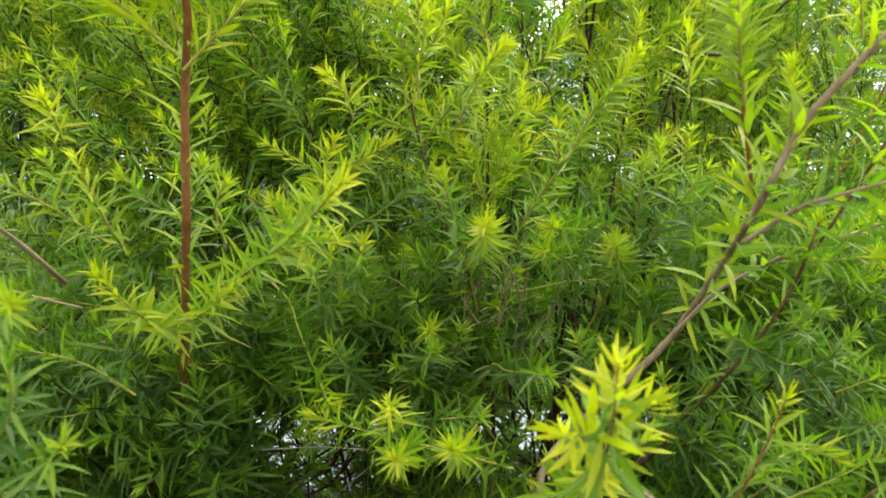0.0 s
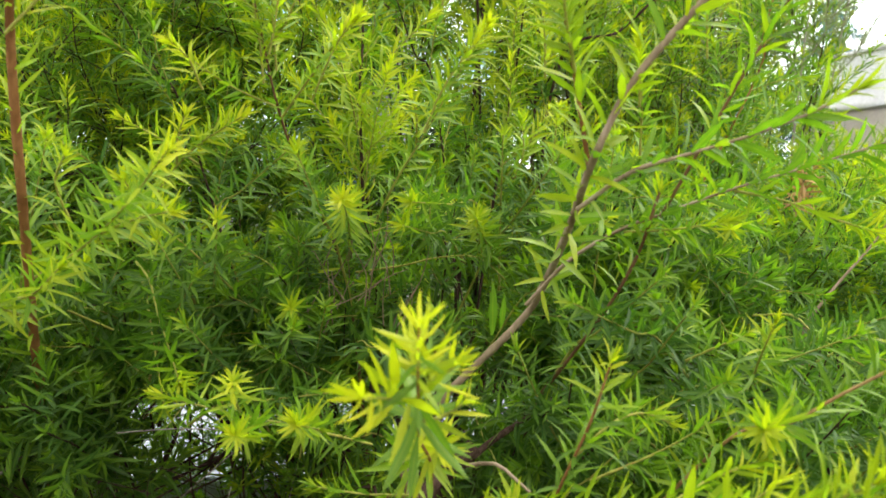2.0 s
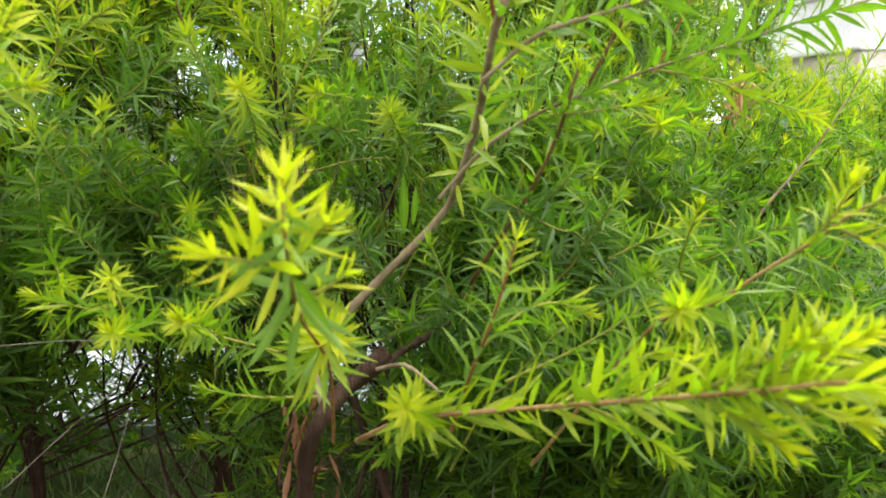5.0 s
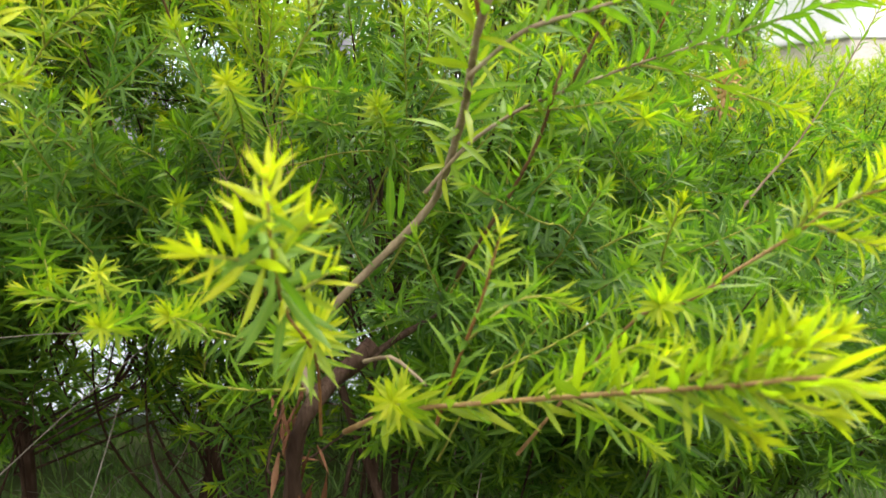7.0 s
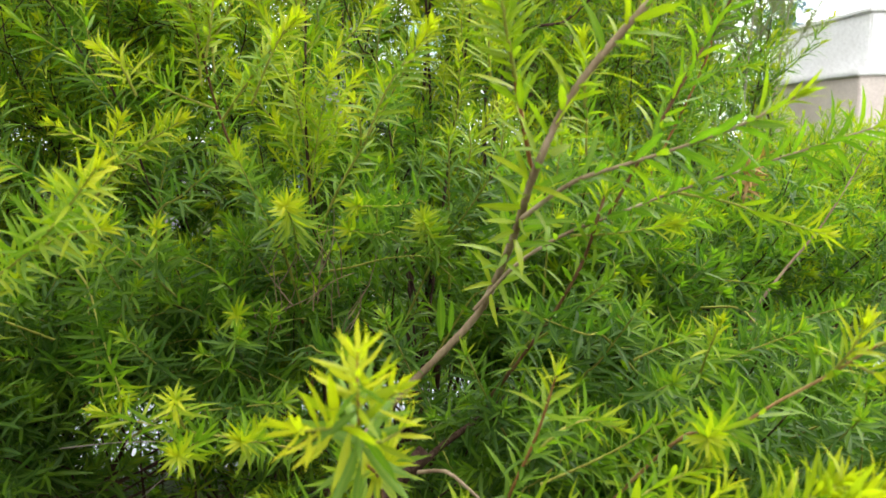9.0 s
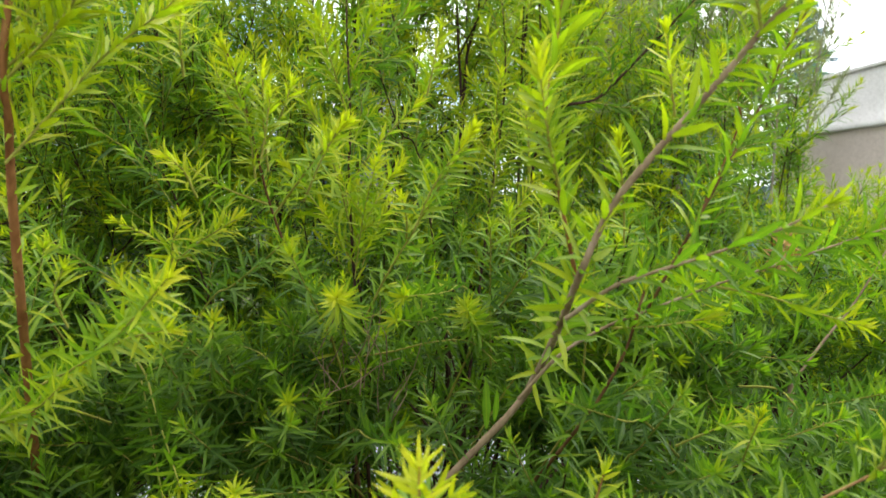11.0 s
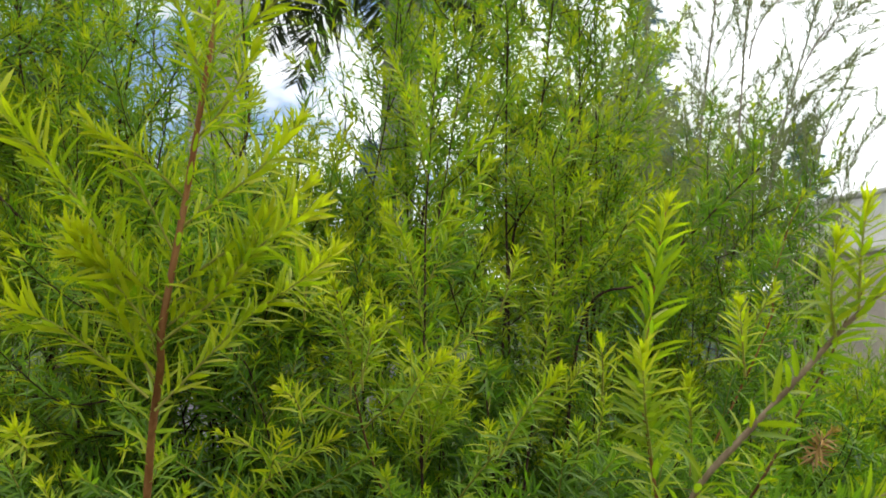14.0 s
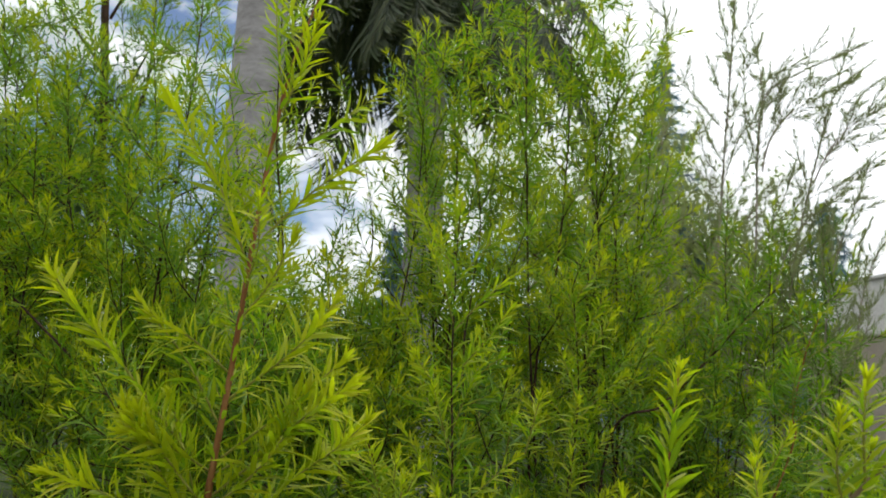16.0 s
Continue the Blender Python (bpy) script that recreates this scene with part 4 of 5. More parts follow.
stem(main, [(0.500, 2.200, 0.900), (0.583, 2.300, 2.093), (0.633, 2.300, 2.402), (0.694, 2.300, 2.684), (0.733, 2.300, 2.957)], 0.005, 0.002, own=(0.5, 0.012), shoots=28, shoot_from=0.25, size=0.32, level="top", age=(0.5, 0.8))
stem(main, [(-0.100, 1.600, 0.950), (-0.246, 1.600, 1.510), (-0.298, 1.590, 1.607), (-0.353, 1.600, 1.704), (-0.389, 1.600, 1.790), (-0.301, 1.600, 1.991)], 0.0032, 0.0012, own=(0.5, 0.012), shoots=14, shoot_from=0.3, size=0.17, bark=BARK_DARK)
stem(main, [(-0.150, 1.800, 0.900), (-0.299, 1.750, 1.587), (-0.303, 1.750, 1.693), (-0.307, 1.750, 1.821), (-0.322, 1.750, 1.824), (-0.316, 1.750, 2.000)], 0.003, 0.0012, own=(0.5, 0.012), shoots=14, shoot_from=0.3, size=0.17, bark=BARK_DARK)
stem(main, [(-0.100, 1.900, 0.900), (-0.260, 1.900, 1.534), (-0.264, 1.900, 1.714), (-0.275, 1.900, 1.853), (-0.271, 1.900, 1.763), (-0.277, 1.900, 1.968)], 0.003, 0.0012, own=(0.5, 0.012), shoots=14, shoot_from=0.3, size=0.17, bark=BARK_DARK)
stem(main, [(0.150, 1.600, 0.900), (0.078, 1.600, 1.466), (0.083, 1.600, 1.597), (0.093, 1.600, 1.790), (0.128, 1.600, 1.779)], 0.003, 0.0012, own=(0.5, 0.012), shoots=12, shoot_from=0.3, size=0.16, bark=BARK_DARK)
stem(main, [(0.300, 1.700, 0.900), (0.234, 1.700, 1.560), (0.187, 1.700, 1.663), (0.145, 1.700, 1.811), (0.193, 1.700, 1.823), (0.170, 1.700, 1.940)], 0.003, 0.0012, own=(0.5, 0.012), shoots=12, shoot_from=0.3, size=0.16, bark=BARK_DARK)
stem(main, [(0.500, 2.100, 0.950), (0.545, 2.000, 1.646), (0.704, 2.000, 1.759), (0.806, 2.000, 1.852), (0.895, 2.000, 1.938), (0.962, 2.000, 2.004), (1.045, 2.000, 2.077)], 0.0055, 0.0025, own=(0.5, 0.014), shoots=16, shoot_from=0.2, size=0.16, bark=BARK_DARK)
stem(main, [(0.650, 1.900, 0.950), (0.992, 1.900, 1.605), (1.021, 1.900, 1.741), (1.065, 1.900, 1.892), (1.109, 1.900, 1.989)], 0.0045, 0.0015, own=(0.5, 0.012), shoots=16, shoot_from=0.2, size=0.18)
stem(main, [(0.000, 2.200, 0.900), (-0.036, 2.200, 1.689), (-0.021, 2.200, 1.949), (0.037, 2.200, 2.287), (0.063, 2.200, 2.640), (0.072, 2.200, 2.933)], 0.005, 0.0015, own=(0.5, 0.012), shoots=30, shoot_from=0.25, size=0.3, level="top")
stem(main, [(0.100, 2.400, 0.900), (0.252, 2.400, 1.778), (0.283, 2.400, 2.139), (0.297, 2.400, 2.457), (0.319, 2.400, 2.709), (0.363, 2.400, 3.071)], 0.005, 0.0015, own=(0.5, 0.012), shoots=30, shoot_from=0.25, size=0.3, level="top")
broad_leaf(main, [(0.265, 1.100, 1.196), (0.265, 1.080, 1.273)], 0.013, 0.22)
broad_leaf(main, [(0.277, 1.100, 1.206), (0.280, 1.080, 1.256)], 0.009, 0.22)
stem(main, [(0.350, 2.500, 0.900), (0.359, 2.500, 1.885), (0.394, 2.500, 2.246), (0.430, 2.500, 2.582), (0.446, 2.500, 2.909), (0.463, 2.500, 3.248)], 0.005, 0.0015, own=(0.4, 0.011), shoots=30, shoot_from=0.25, size=0.32, level="top")
stem(main, [(0.600, 2.500, 0.900), (0.762, 2.500, 1.884), (0.815, 2.500, 2.249), (0.869, 2.500, 2.588), (0.904, 2.500, 2.920)], 0.005, 0.0015, own=(0.4, 0.011), shoots=28, shoot_from=0.25, size=0.32, level="top")
stem(main, [(0.200, 2.000, 0.900), (0.159, 2.000, 1.790), (0.184, 2.000, 2.064), (0.210, 2.000, 2.253), (0.196, 2.000, 2.479), (0.182, 2.000, 2.661)], 0.004, 0.0015, own=(0.4, 0.011), shoots=24, shoot_from=0.25, size=0.28, level="top")
twig(main, [(-0.056, 1.250, 1.551), (-0.062, 1.220, 1.647), (-0.086, 1.190, 1.741)], age=(0.6, 0.95), spacing=0.0058, leaf=0.05)
twig(main, [(-0.037, 1.250, 1.569), (-0.039, 1.230, 1.647), (-0.033, 1.200, 1.713)], age=(0.6, 0.95), spacing=0.0058, leaf=0.05)
twig(main, [(0.018, 1.200, 1.522), (0.047, 1.170, 1.580), (0.076, 1.150, 1.627)], age=(0.6, 0.95), spacing=0.0058, leaf=0.05)
twig(main, [(0.176, 1.150, 1.476), (0.206, 1.120, 1.543), (0.254, 1.100, 1.606)], age=(0.6, 0.95), spacing=0.0058, leaf=0.05)
twig(main, [(0.356, 1.200, 1.556), (0.351, 1.180, 1.605), (0.343, 1.160, 1.652)], age=(0.6, 0.95), spacing=0.0058, leaf=0.05)
twig(main, [(-0.125, 1.150, 1.532), (-0.137, 1.120, 1.571), (-0.153, 1.100, 1.587)], age=(0.6, 0.95), spacing=0.0058, leaf=0.05)
twig(main, [(0.221, 1.400, 1.696), (0.233, 1.380, 1.750), (0.245, 1.360, 1.803)], age=(0.6, 0.95), spacing=0.0058, leaf=0.05)
twig(main, [(-0.125, 1.100, 1.691), (-0.121, 1.070, 1.734), (-0.112, 1.050, 1.783)], age=(0.6, 0.95), spacing=0.0058, leaf=0.05)
twig(main, [(-0.507, 1.100, 1.496), (-0.498, 1.050, 1.530), (-0.494, 1.020, 1.547)], age=(0.6, 0.95), spacing=0.0058, leaf=0.05)
twig(main, [(0.504, 1.000, 1.617), (0.491, 0.980, 1.667), (0.483, 0.970, 1.716)], age=(0.6, 0.95), spacing=0.0058, leaf=0.05)
for k in range(26):      # thin dead twigs in the hollow of the shrub
    a = np.array([RT.uniform(-0.03, 0.15), RT.uniform(1.28, 1.40), RT.uniform(1.07, 1.29)])
    d = np.array([RT.normal(0, .035), -0.06, RT.uniform(.05, .12)])
    bare(main, [a, a + d * .5 + RT.normal(0, .008, 3), a + d], 0.0013, 0.0006, BARK_GREY)

FEET = {}


def through_gap(x, y, wide=0.03):
    """The line between the low stems along which the path can be seen."""
    return abs((x - 0.18) / (y - 0.06) + 0.280) < wide



def feet(shrub, places):
    """Upright dark stems from the ground; the leafy branches start from them."""
    FEET[shrub.name] = places
    for x, y, lean, r, h in places:
        w = R0.normal(0, .03, 4)
        bare(shrub, [(x, y, -0.06), (x + lean * h * .3 + w[0], y + w[1], h * .33), (x + lean * h * .66 + w[2], y + w[3], h * .66), (x + lean * h, y, h)], r, r * 0.45, BARK_DARK)


feet(main, [(0.2, 1.34, 0.0, 0.016, 0.9), (-0.62, 1.75, -0.05, 0.026, 1.2), (-0.08, 1.7, 0.08, 0.024, 1.2), (-0.98, 1.55, 0.14, 0.028, 1.2), (0.55, 1.6, 0.15, 0.016, 1.0), (0.9, 1.5, 0.1, 0.02, 1.0), (0.35, 2.1, 0.05, 0.013, 1.05), (1.1, 2.0, 0.1, 0.022, 1.3)])
for k in range(150):     # dead twigs and thin old wood low in the shrub
    a = np.array([-1.0 + 1.45 * R0.random(), 1.3 + 0.9 * R0.random(), 0.25 + 0.75 * R0.random()])
    if through_gap(a[0], a[1]):
        continue
    d = R0.normal(0, 1, 3) * (1, .5, .7)
    d = d / np.linalg.norm(d) * (0.18 + 0.4 * R0.random())
    j = R0.normal(0, .05, (3, 3))
    r = 0.0008 + 0.0030 * R0.random() ** 4
    bare(main, [a, a + d * .3 + j[0], a + d * .6 + j[1], a + d + j[2]], r, r * 0.5, BARK_DEAD if k % 3 == 0 else BARK_DARK)

# shreds of peeling bark on the trunk
_t = R0.uniform(0, 1, 150)
_z = 0.3 + 0.72 * _t
_b = np.stack([0.16 - 0.03 * _t + R0.normal(0, .017, 150), 1.15 - 0.09 * _t + R0.normal(0, .017, 150), _z], -1)
_w = np.stack([R0.normal(0, .3, 150), R0.normal(0, .3, 150), R0.choice((-1.0, 1.0), 150)], -1)
tagged(under(new("peeling_bark", mesh_of("peeling_bark", [(*leaves(_b, _w, R0.normal(0, 1, (150, 3)), R0.uniform(.02, .07, 150), R0.uniform(.004, .01, 150), R0.uniform(-.2, .5, 150), R0.uniform(0, .5, 150), "low"), 0)], (BARK_SHRED,))), main), kind="stuff")

# inner wood and foliage of the main shrub
R = np.random.default_rng(21)


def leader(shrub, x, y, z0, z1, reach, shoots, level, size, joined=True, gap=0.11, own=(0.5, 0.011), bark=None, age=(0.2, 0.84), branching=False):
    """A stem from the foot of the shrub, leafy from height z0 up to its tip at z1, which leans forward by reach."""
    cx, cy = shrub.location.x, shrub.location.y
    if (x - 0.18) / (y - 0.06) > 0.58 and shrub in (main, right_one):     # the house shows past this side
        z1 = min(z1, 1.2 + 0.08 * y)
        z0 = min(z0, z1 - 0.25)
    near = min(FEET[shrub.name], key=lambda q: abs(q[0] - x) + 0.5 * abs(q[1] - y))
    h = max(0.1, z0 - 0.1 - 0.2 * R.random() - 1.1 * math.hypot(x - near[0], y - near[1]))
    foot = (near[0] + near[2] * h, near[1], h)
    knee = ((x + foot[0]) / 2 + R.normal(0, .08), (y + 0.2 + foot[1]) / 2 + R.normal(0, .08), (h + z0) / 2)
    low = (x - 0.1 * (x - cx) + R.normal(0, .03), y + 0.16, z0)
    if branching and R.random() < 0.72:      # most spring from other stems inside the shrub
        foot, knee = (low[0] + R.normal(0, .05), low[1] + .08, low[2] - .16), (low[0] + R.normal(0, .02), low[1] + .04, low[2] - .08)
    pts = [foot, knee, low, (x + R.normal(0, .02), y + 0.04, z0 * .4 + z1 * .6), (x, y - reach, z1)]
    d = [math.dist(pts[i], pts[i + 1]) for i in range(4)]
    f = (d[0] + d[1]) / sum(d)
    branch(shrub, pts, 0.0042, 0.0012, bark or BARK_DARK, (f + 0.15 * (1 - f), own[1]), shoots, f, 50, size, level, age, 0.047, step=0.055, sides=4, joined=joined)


def hollow(x, y):
    return abs((x - 0.18) / (y - 0.06) - 0.07) < 0.085


for k in range(120):     # face of the shrub, towards the camera's side
    x = -1.05 + 2.2 * (k + R.random()) / 120
    y = 1.36 + 0.28 * R.random()
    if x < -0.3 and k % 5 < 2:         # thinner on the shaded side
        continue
    if x > 0.82 or 0.10 < x < 0.40 and k % 10:      # dark hollow in the middle of the shrub
        continue
    top = (1.08 + 0.28 * R.random() if x < -0.3 else 1.1 + (0.25 if abs(x + 0.04) < 0.1 else 0.38) * R.random())
    # low and left stems get darker leaf colour to stand in for shade
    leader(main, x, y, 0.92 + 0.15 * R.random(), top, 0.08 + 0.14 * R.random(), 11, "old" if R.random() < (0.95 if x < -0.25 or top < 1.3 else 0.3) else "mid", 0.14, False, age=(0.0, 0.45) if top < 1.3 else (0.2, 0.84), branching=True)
for k in range(104):     # body behind it
    x = -1.3 + 2.8 * (k + R.random()) / 104
    y = 1.65 + 0.75 * R.random()
    leader(main, x, y, 1.32 if hollow(x, y) else 1.05, 1.2 + 0.36 * R.random(), 0.05, 11, "low", 0.17, age=(0.3, 0.9), branching=True)
for k in range(70):      # short shoots in front of the face
    x = -0.75 + 1.7 * (k + R.random()) / 70
    z = 0.98 + 0.42 * R.random()
    y = 1.22 + 0.14 * R.random() - (0.14 if x > 0.3 and z < 1.2 else 0)
    d = np.array([R.normal(0, .5), -0.75, R.normal(.25, .4)])
    if (0.10 < x < 0.36 and 1.08 < z < 1.32) or (x < -0.2 and z < 1.16):
        continue
    d = d / np.linalg.norm(d) * (0.11 + 0.08 * R.random())
    a = np.array([x, y, z])
    # below 1.2 m the leaf colour is darker, as painted shade
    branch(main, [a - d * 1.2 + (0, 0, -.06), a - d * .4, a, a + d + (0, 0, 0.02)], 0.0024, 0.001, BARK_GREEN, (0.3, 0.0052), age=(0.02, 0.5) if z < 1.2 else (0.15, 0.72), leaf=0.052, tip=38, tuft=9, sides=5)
for k in range(56):      # low skirt, leaf colour darkened in place of deep shade
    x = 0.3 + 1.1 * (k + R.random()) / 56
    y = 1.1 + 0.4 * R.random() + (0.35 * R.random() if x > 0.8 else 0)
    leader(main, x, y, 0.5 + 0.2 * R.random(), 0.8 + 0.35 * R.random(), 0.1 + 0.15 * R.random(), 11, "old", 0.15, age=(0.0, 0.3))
for k in range(14):      # sparse low growth round the foot, its shade put into the leaf colour
    x = -0.28 + 0.42 * (k + R.random()) / 14
    y = 1.3 + 0.4 * R.random()
    if through_gap(x, y, 0.045):
        continue
    leader(main, x, y, 0.55 + 0.2 * R.random(), 0.85 + 0.2 * R.random(), 0.1, 7, "low", 0.12, age=(0.1, 0.4))

for k in range(22):      # hanging foliage added on the shaded side, the shade painted into its leaves
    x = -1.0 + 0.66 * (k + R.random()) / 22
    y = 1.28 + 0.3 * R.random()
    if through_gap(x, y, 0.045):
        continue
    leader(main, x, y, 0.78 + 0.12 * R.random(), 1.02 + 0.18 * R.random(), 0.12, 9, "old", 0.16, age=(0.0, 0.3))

# ---- shrubs behind ----
behind = thing("shrub", (0.5, 2.7, 0.0), "tall evergreen shrub with fine narrow leaves, beside the path", "shrub", "garden shrubs")
feet(behind, [(0.3, 2.7, 0.05, 0.026, 1.4), (0.6, 2.6, 0.0, 0.024, 1.4), (0.95, 2.8, 0.06, 0.024, 1.4)])
left_one = thing("shrub", (-0.9, 2.4, 0.0), "tall evergreen shrub with dark upright stems and fine leaves", "shrub", "garden shrubs")
feet(left_one, [(-0.7, 2.4, -0.03, 0.026, 1.4), (-1.0, 2.5, -0.08, 0.024, 1.4), (-1.5, 2.2, -0.05, 0.024, 1.4)])
for k in range(12):     # tall airy stems of the shrub beside the path
    y = 2.0 + 1.0 * RP.random()
    q = 0.03 + 0.29 * (k + RP.random()) / 12
    tall = k % 4 < 3
    plume(behind, rising(behind, q * (y + .25) - .06, y, 1.0 + 0.3 * RP.random(), 2.75 + 0.75 * RP.random() if tall else 2.0 + 0.35 * RP.random(), RP.normal(.03, .06)), 0.0055, 12, 0.42, 0.25, leaf=0.062, age=((0.45, 0.95), (0.35, 0.9), (0.5, 1.0))[k % 3], footed=True)
plume(behind, [(0.60, 2.6, 0.9), (0.58, 2.45, 1.5), (0.60, 2.40, 1.98), (0.70, 2.40, 2.56), (0.75, 2.40, 2.86), (0.82, 2.40, 3.25)], 0.006, 16, 0.40, 0.3, leaf=0.062, age=(0.5, 1.0))
plume(behind, [(0.80, 2.8, 0.9), (0.84, 2.72, 1.5), (0.86, 2.70, 2.05), (0.90, 2.70, 2.60), (0.97, 2.70, 3.20)], 0.006, 12, 0.36, 0.3, leaf=0.06, age=(0.45, 0.95))
plume(left_one, [(-0.70, 2.4, 1.0), (-0.72, 2.5, 1.6), (-0.86, 2.50, 2.24), (-0.91, 2.50, 2.48), (-1.06, 2.50, 2.77), (-1.26, 2.48, 2.98)], 0.009, 18, 0.38, 0.3, leaf=0.064, age=(0.25, 0.8))
for k in range(25):     # and of the one with dark upright stems; low where the sky shows between the two
    y = 2.0 + 0.95 * RP.random()
    q = -0.60 + 0.62 * (k + RP.random()) / 25
    gap = q > -0.10
    half = -0.22 < q <= -0.10
    z1 = 1.72 + 0.13 * y + 0.12 * RP.random() if gap or (half and k % 3) else (2.9 + 0.7 * RP.random() if q < -0.42 else 2.3 + 1.1 * RP.random())
    plume(left_one, rising(left_one, q * (y + .25) - .06, y, 1.0 + 0.3 * RP.random(), z1, RP.normal(-.03, .07)), 0.0055, 13, 0.42, 0.25, leaf=0.066, age=((0.35, 0.85), (0.5, 0.95), (0.4, 0.9))[k % 3], footed=True)
for k in range(7):      # backing growth added behind the hollow, coloured dark to stand in for its shade
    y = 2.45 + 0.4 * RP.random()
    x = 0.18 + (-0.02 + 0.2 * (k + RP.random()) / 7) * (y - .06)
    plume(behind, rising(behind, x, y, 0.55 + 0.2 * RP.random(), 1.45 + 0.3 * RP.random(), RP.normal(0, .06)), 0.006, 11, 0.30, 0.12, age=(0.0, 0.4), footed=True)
for k in range(10):     # pale sprays that lean out of it
    y = 1.6 + 0.5 * RP.random()
    q = -0.66 + 0.48 * (k + RP.random()) / 10
    plume(left_one, rising(left_one, 0.18 + q * (y - .06), y, 1.15 + 0.1 * RP.random(), 1.72 + 0.35 * RP.random(), RP.normal(-.05, .12), 0.25), 0.0042, 11, 0.36, 0.2, age=(0.3, 0.85), footed=True)
for k in range(34):     # lower growth that closes the view between the stems
    y = 1.95 + 0.9 * RP.random()
    q = -0.62 + 0.98 * (k + RP.random()) / 34
    x = 0.18 + q * (y - .06)
    if through_gap(x, y, 0.04) or abs((x - 0.18) / (y - 0.06) - 0.07) < 0.08:
        continue
    who = left_one if x < 0 else behind
    plume(who, rising(who, x, y, 0.5 + 0.25 * RP.random(), (1.6 if k % 2 else 1.28) * (0.9 + 0.16 * RP.random()), RP.normal(0, .07)), 0.0045, 11, 0.34, 0.12, age=(0.4, 0.95) if k % 2 else (0.05, 0.5), footed=True)
stem(left_one, [(-1.200, 3.300, -0.050), (-1.250, 3.300, 1.200), (-1.257, 3.300, 1.876), (-1.271, 3.300, 2.422), (-1.276, 3.300, 2.969), (-1.295, 3.300, 3.436), (-1.302, 3.300, 3.757)], 0.03, 0.018, own=None, shoots=0, bark=BARK_DARK, label="dark upright main stem")
for k in range(6):      # leafy limbs of that stem
    z, d = 2.15 + 0.25 * k, (-1, 1)[k % 2]
    plume(left_one, [(-1.27, 3.3, z), (-1.27 + .10 * d, 3.24, z + .14), (-1.27 + .24 * d, 3.15, z + .36), (-1.27 + .32 * d, 3.08, z + .62)], 0.008, 9, 0.34, 0.2, leaf=0.06, age=(0.2, 0.75))
stem(left_one, [(-1.274, 3.300, 2.471), (-1.374, 3.200, 2.715), (-1.485, 3.100, 2.948), (-1.588, 3.000, 3.147), (-1.733, 3.000, 3.333)], 0.012, 0.004, own=(0.3, 0.014), shoots=18, shoot_from=0.2, size=0.2, level="dim", bark=BARK_DARK)
stem(left_one, [(-1.274, 3.300, 2.717), (-1.088, 3.200, 2.990), (-1.024, 3.100, 3.202), (-0.988, 3.000, 3.503)], 0.01, 0.004, own=(0.3, 0.014), shoots=18, shoot_from=0.2, size=0.2, level="dim", bark=BARK_DARK)
stem(left_one, [(-0.700, 2.300, 0.900), (-0.615, 2.300, 1.785), (-0.652, 2.300, 1.950), (-0.705, 2.300, 2.115), (-0.736, 2.300, 2.315), (-0.735, 2.300, 2.552)], 0.006, 0.002, own=(0.4, 0.012), shoots=18, shoot_from=0.3, size=0.2, level="dim", bark=BARK_DARK)
stem(left_one, [(-0.500, 2.200, 0.900), (-0.314, 2.200, 1.851), (-0.350, 2.200, 2.011), (-0.369, 2.200, 2.172), (-0.366, 2.200, 2.385), (-0.395, 2.200, 2.599)], 0.006, 0.002, own=(0.4, 0.014), shoots=15, shoot_from=0.3, size=0.18, level="dim", bark=BARK_DARK)
stem(left_one, [(-0.900, 2.600, 0.900), (-0.875, 2.600, 2.193), (-0.926, 2.600, 2.379), (-0.978, 2.600, 2.566), (-1.003, 2.600, 2.755)], 0.006, 0.002, own=(0.4, 0.012), shoots=18, shoot_from=0.3, size=0.2, level="dim", bark=BARK_DARK)
stem(left_one, [(-1.025, 2.000, 2.048), (-0.925, 2.000, 1.949), (-0.826, 2.000, 1.851), (-0.755, 2.000, 1.780)], 0.003, 0.005, own=None, bark=BARK_DARK)
stem(left_one, [(-0.550, 2.200, 0.900), (-0.685, 2.200, 1.885), (-0.716, 2.200, 2.280), (-0.742, 2.200, 2.624), (-0.768, 2.200, 2.983)], 0.005, 0.0018, own=(0.4, 0.011), shoots=20, shoot_from=0.3, size=0.28, level="dim", bark=BARK_DARK)
stem(left_one, [(-0.350, 2.000, 0.950), (-0.369, 2.000, 1.912), (-0.331, 2.000, 2.171), (-0.354, 2.000, 2.486), (-0.348, 2.000, 2.867), (-0.335, 2.000, 3.004)], 0.006, 0.002, own=(0.4, 0.012), shoots=17, shoot_from=0.35, size=0.24, level="top", bark=BARK_DARK)
stem(left_one, [(-0.450, 2.300, 0.900), (-0.462, 2.300, 1.919), (-0.486, 2.300, 2.265), (-0.534, 2.300, 2.661), (-0.593, 2.300, 2.997)], 0.004, 0.0014, own=(0.4, 0.012), shoots=17, shoot_from=0.3, size=0.26, level="dim", bark=BARK_DARK)
stem(left_one, [(-0.750, 2.200, 0.900), (-0.953, 2.200, 1.886), (-1.015, 2.200, 2.245), (-1.109, 2.200, 2.583), (-1.210, 2.200, 2.862)], 0.004, 0.0014, own=(0.4, 0.012), shoots=18, shoot_from=0.3, size=0.28, level="top", bark=BARK_DARK)
stem(left_one, [(-0.250, 2.100, 0.900), (-0.243, 2.100, 1.883), (-0.223, 2.100, 2.105), (-0.185, 2.100, 2.267), (-0.123, 2.100, 2.451)], 0.004, 0.0014, own=(0.4, 0.012), shoots=10, shoot_from=0.3, size=0.18, level="dim", bark=BARK_DARK)
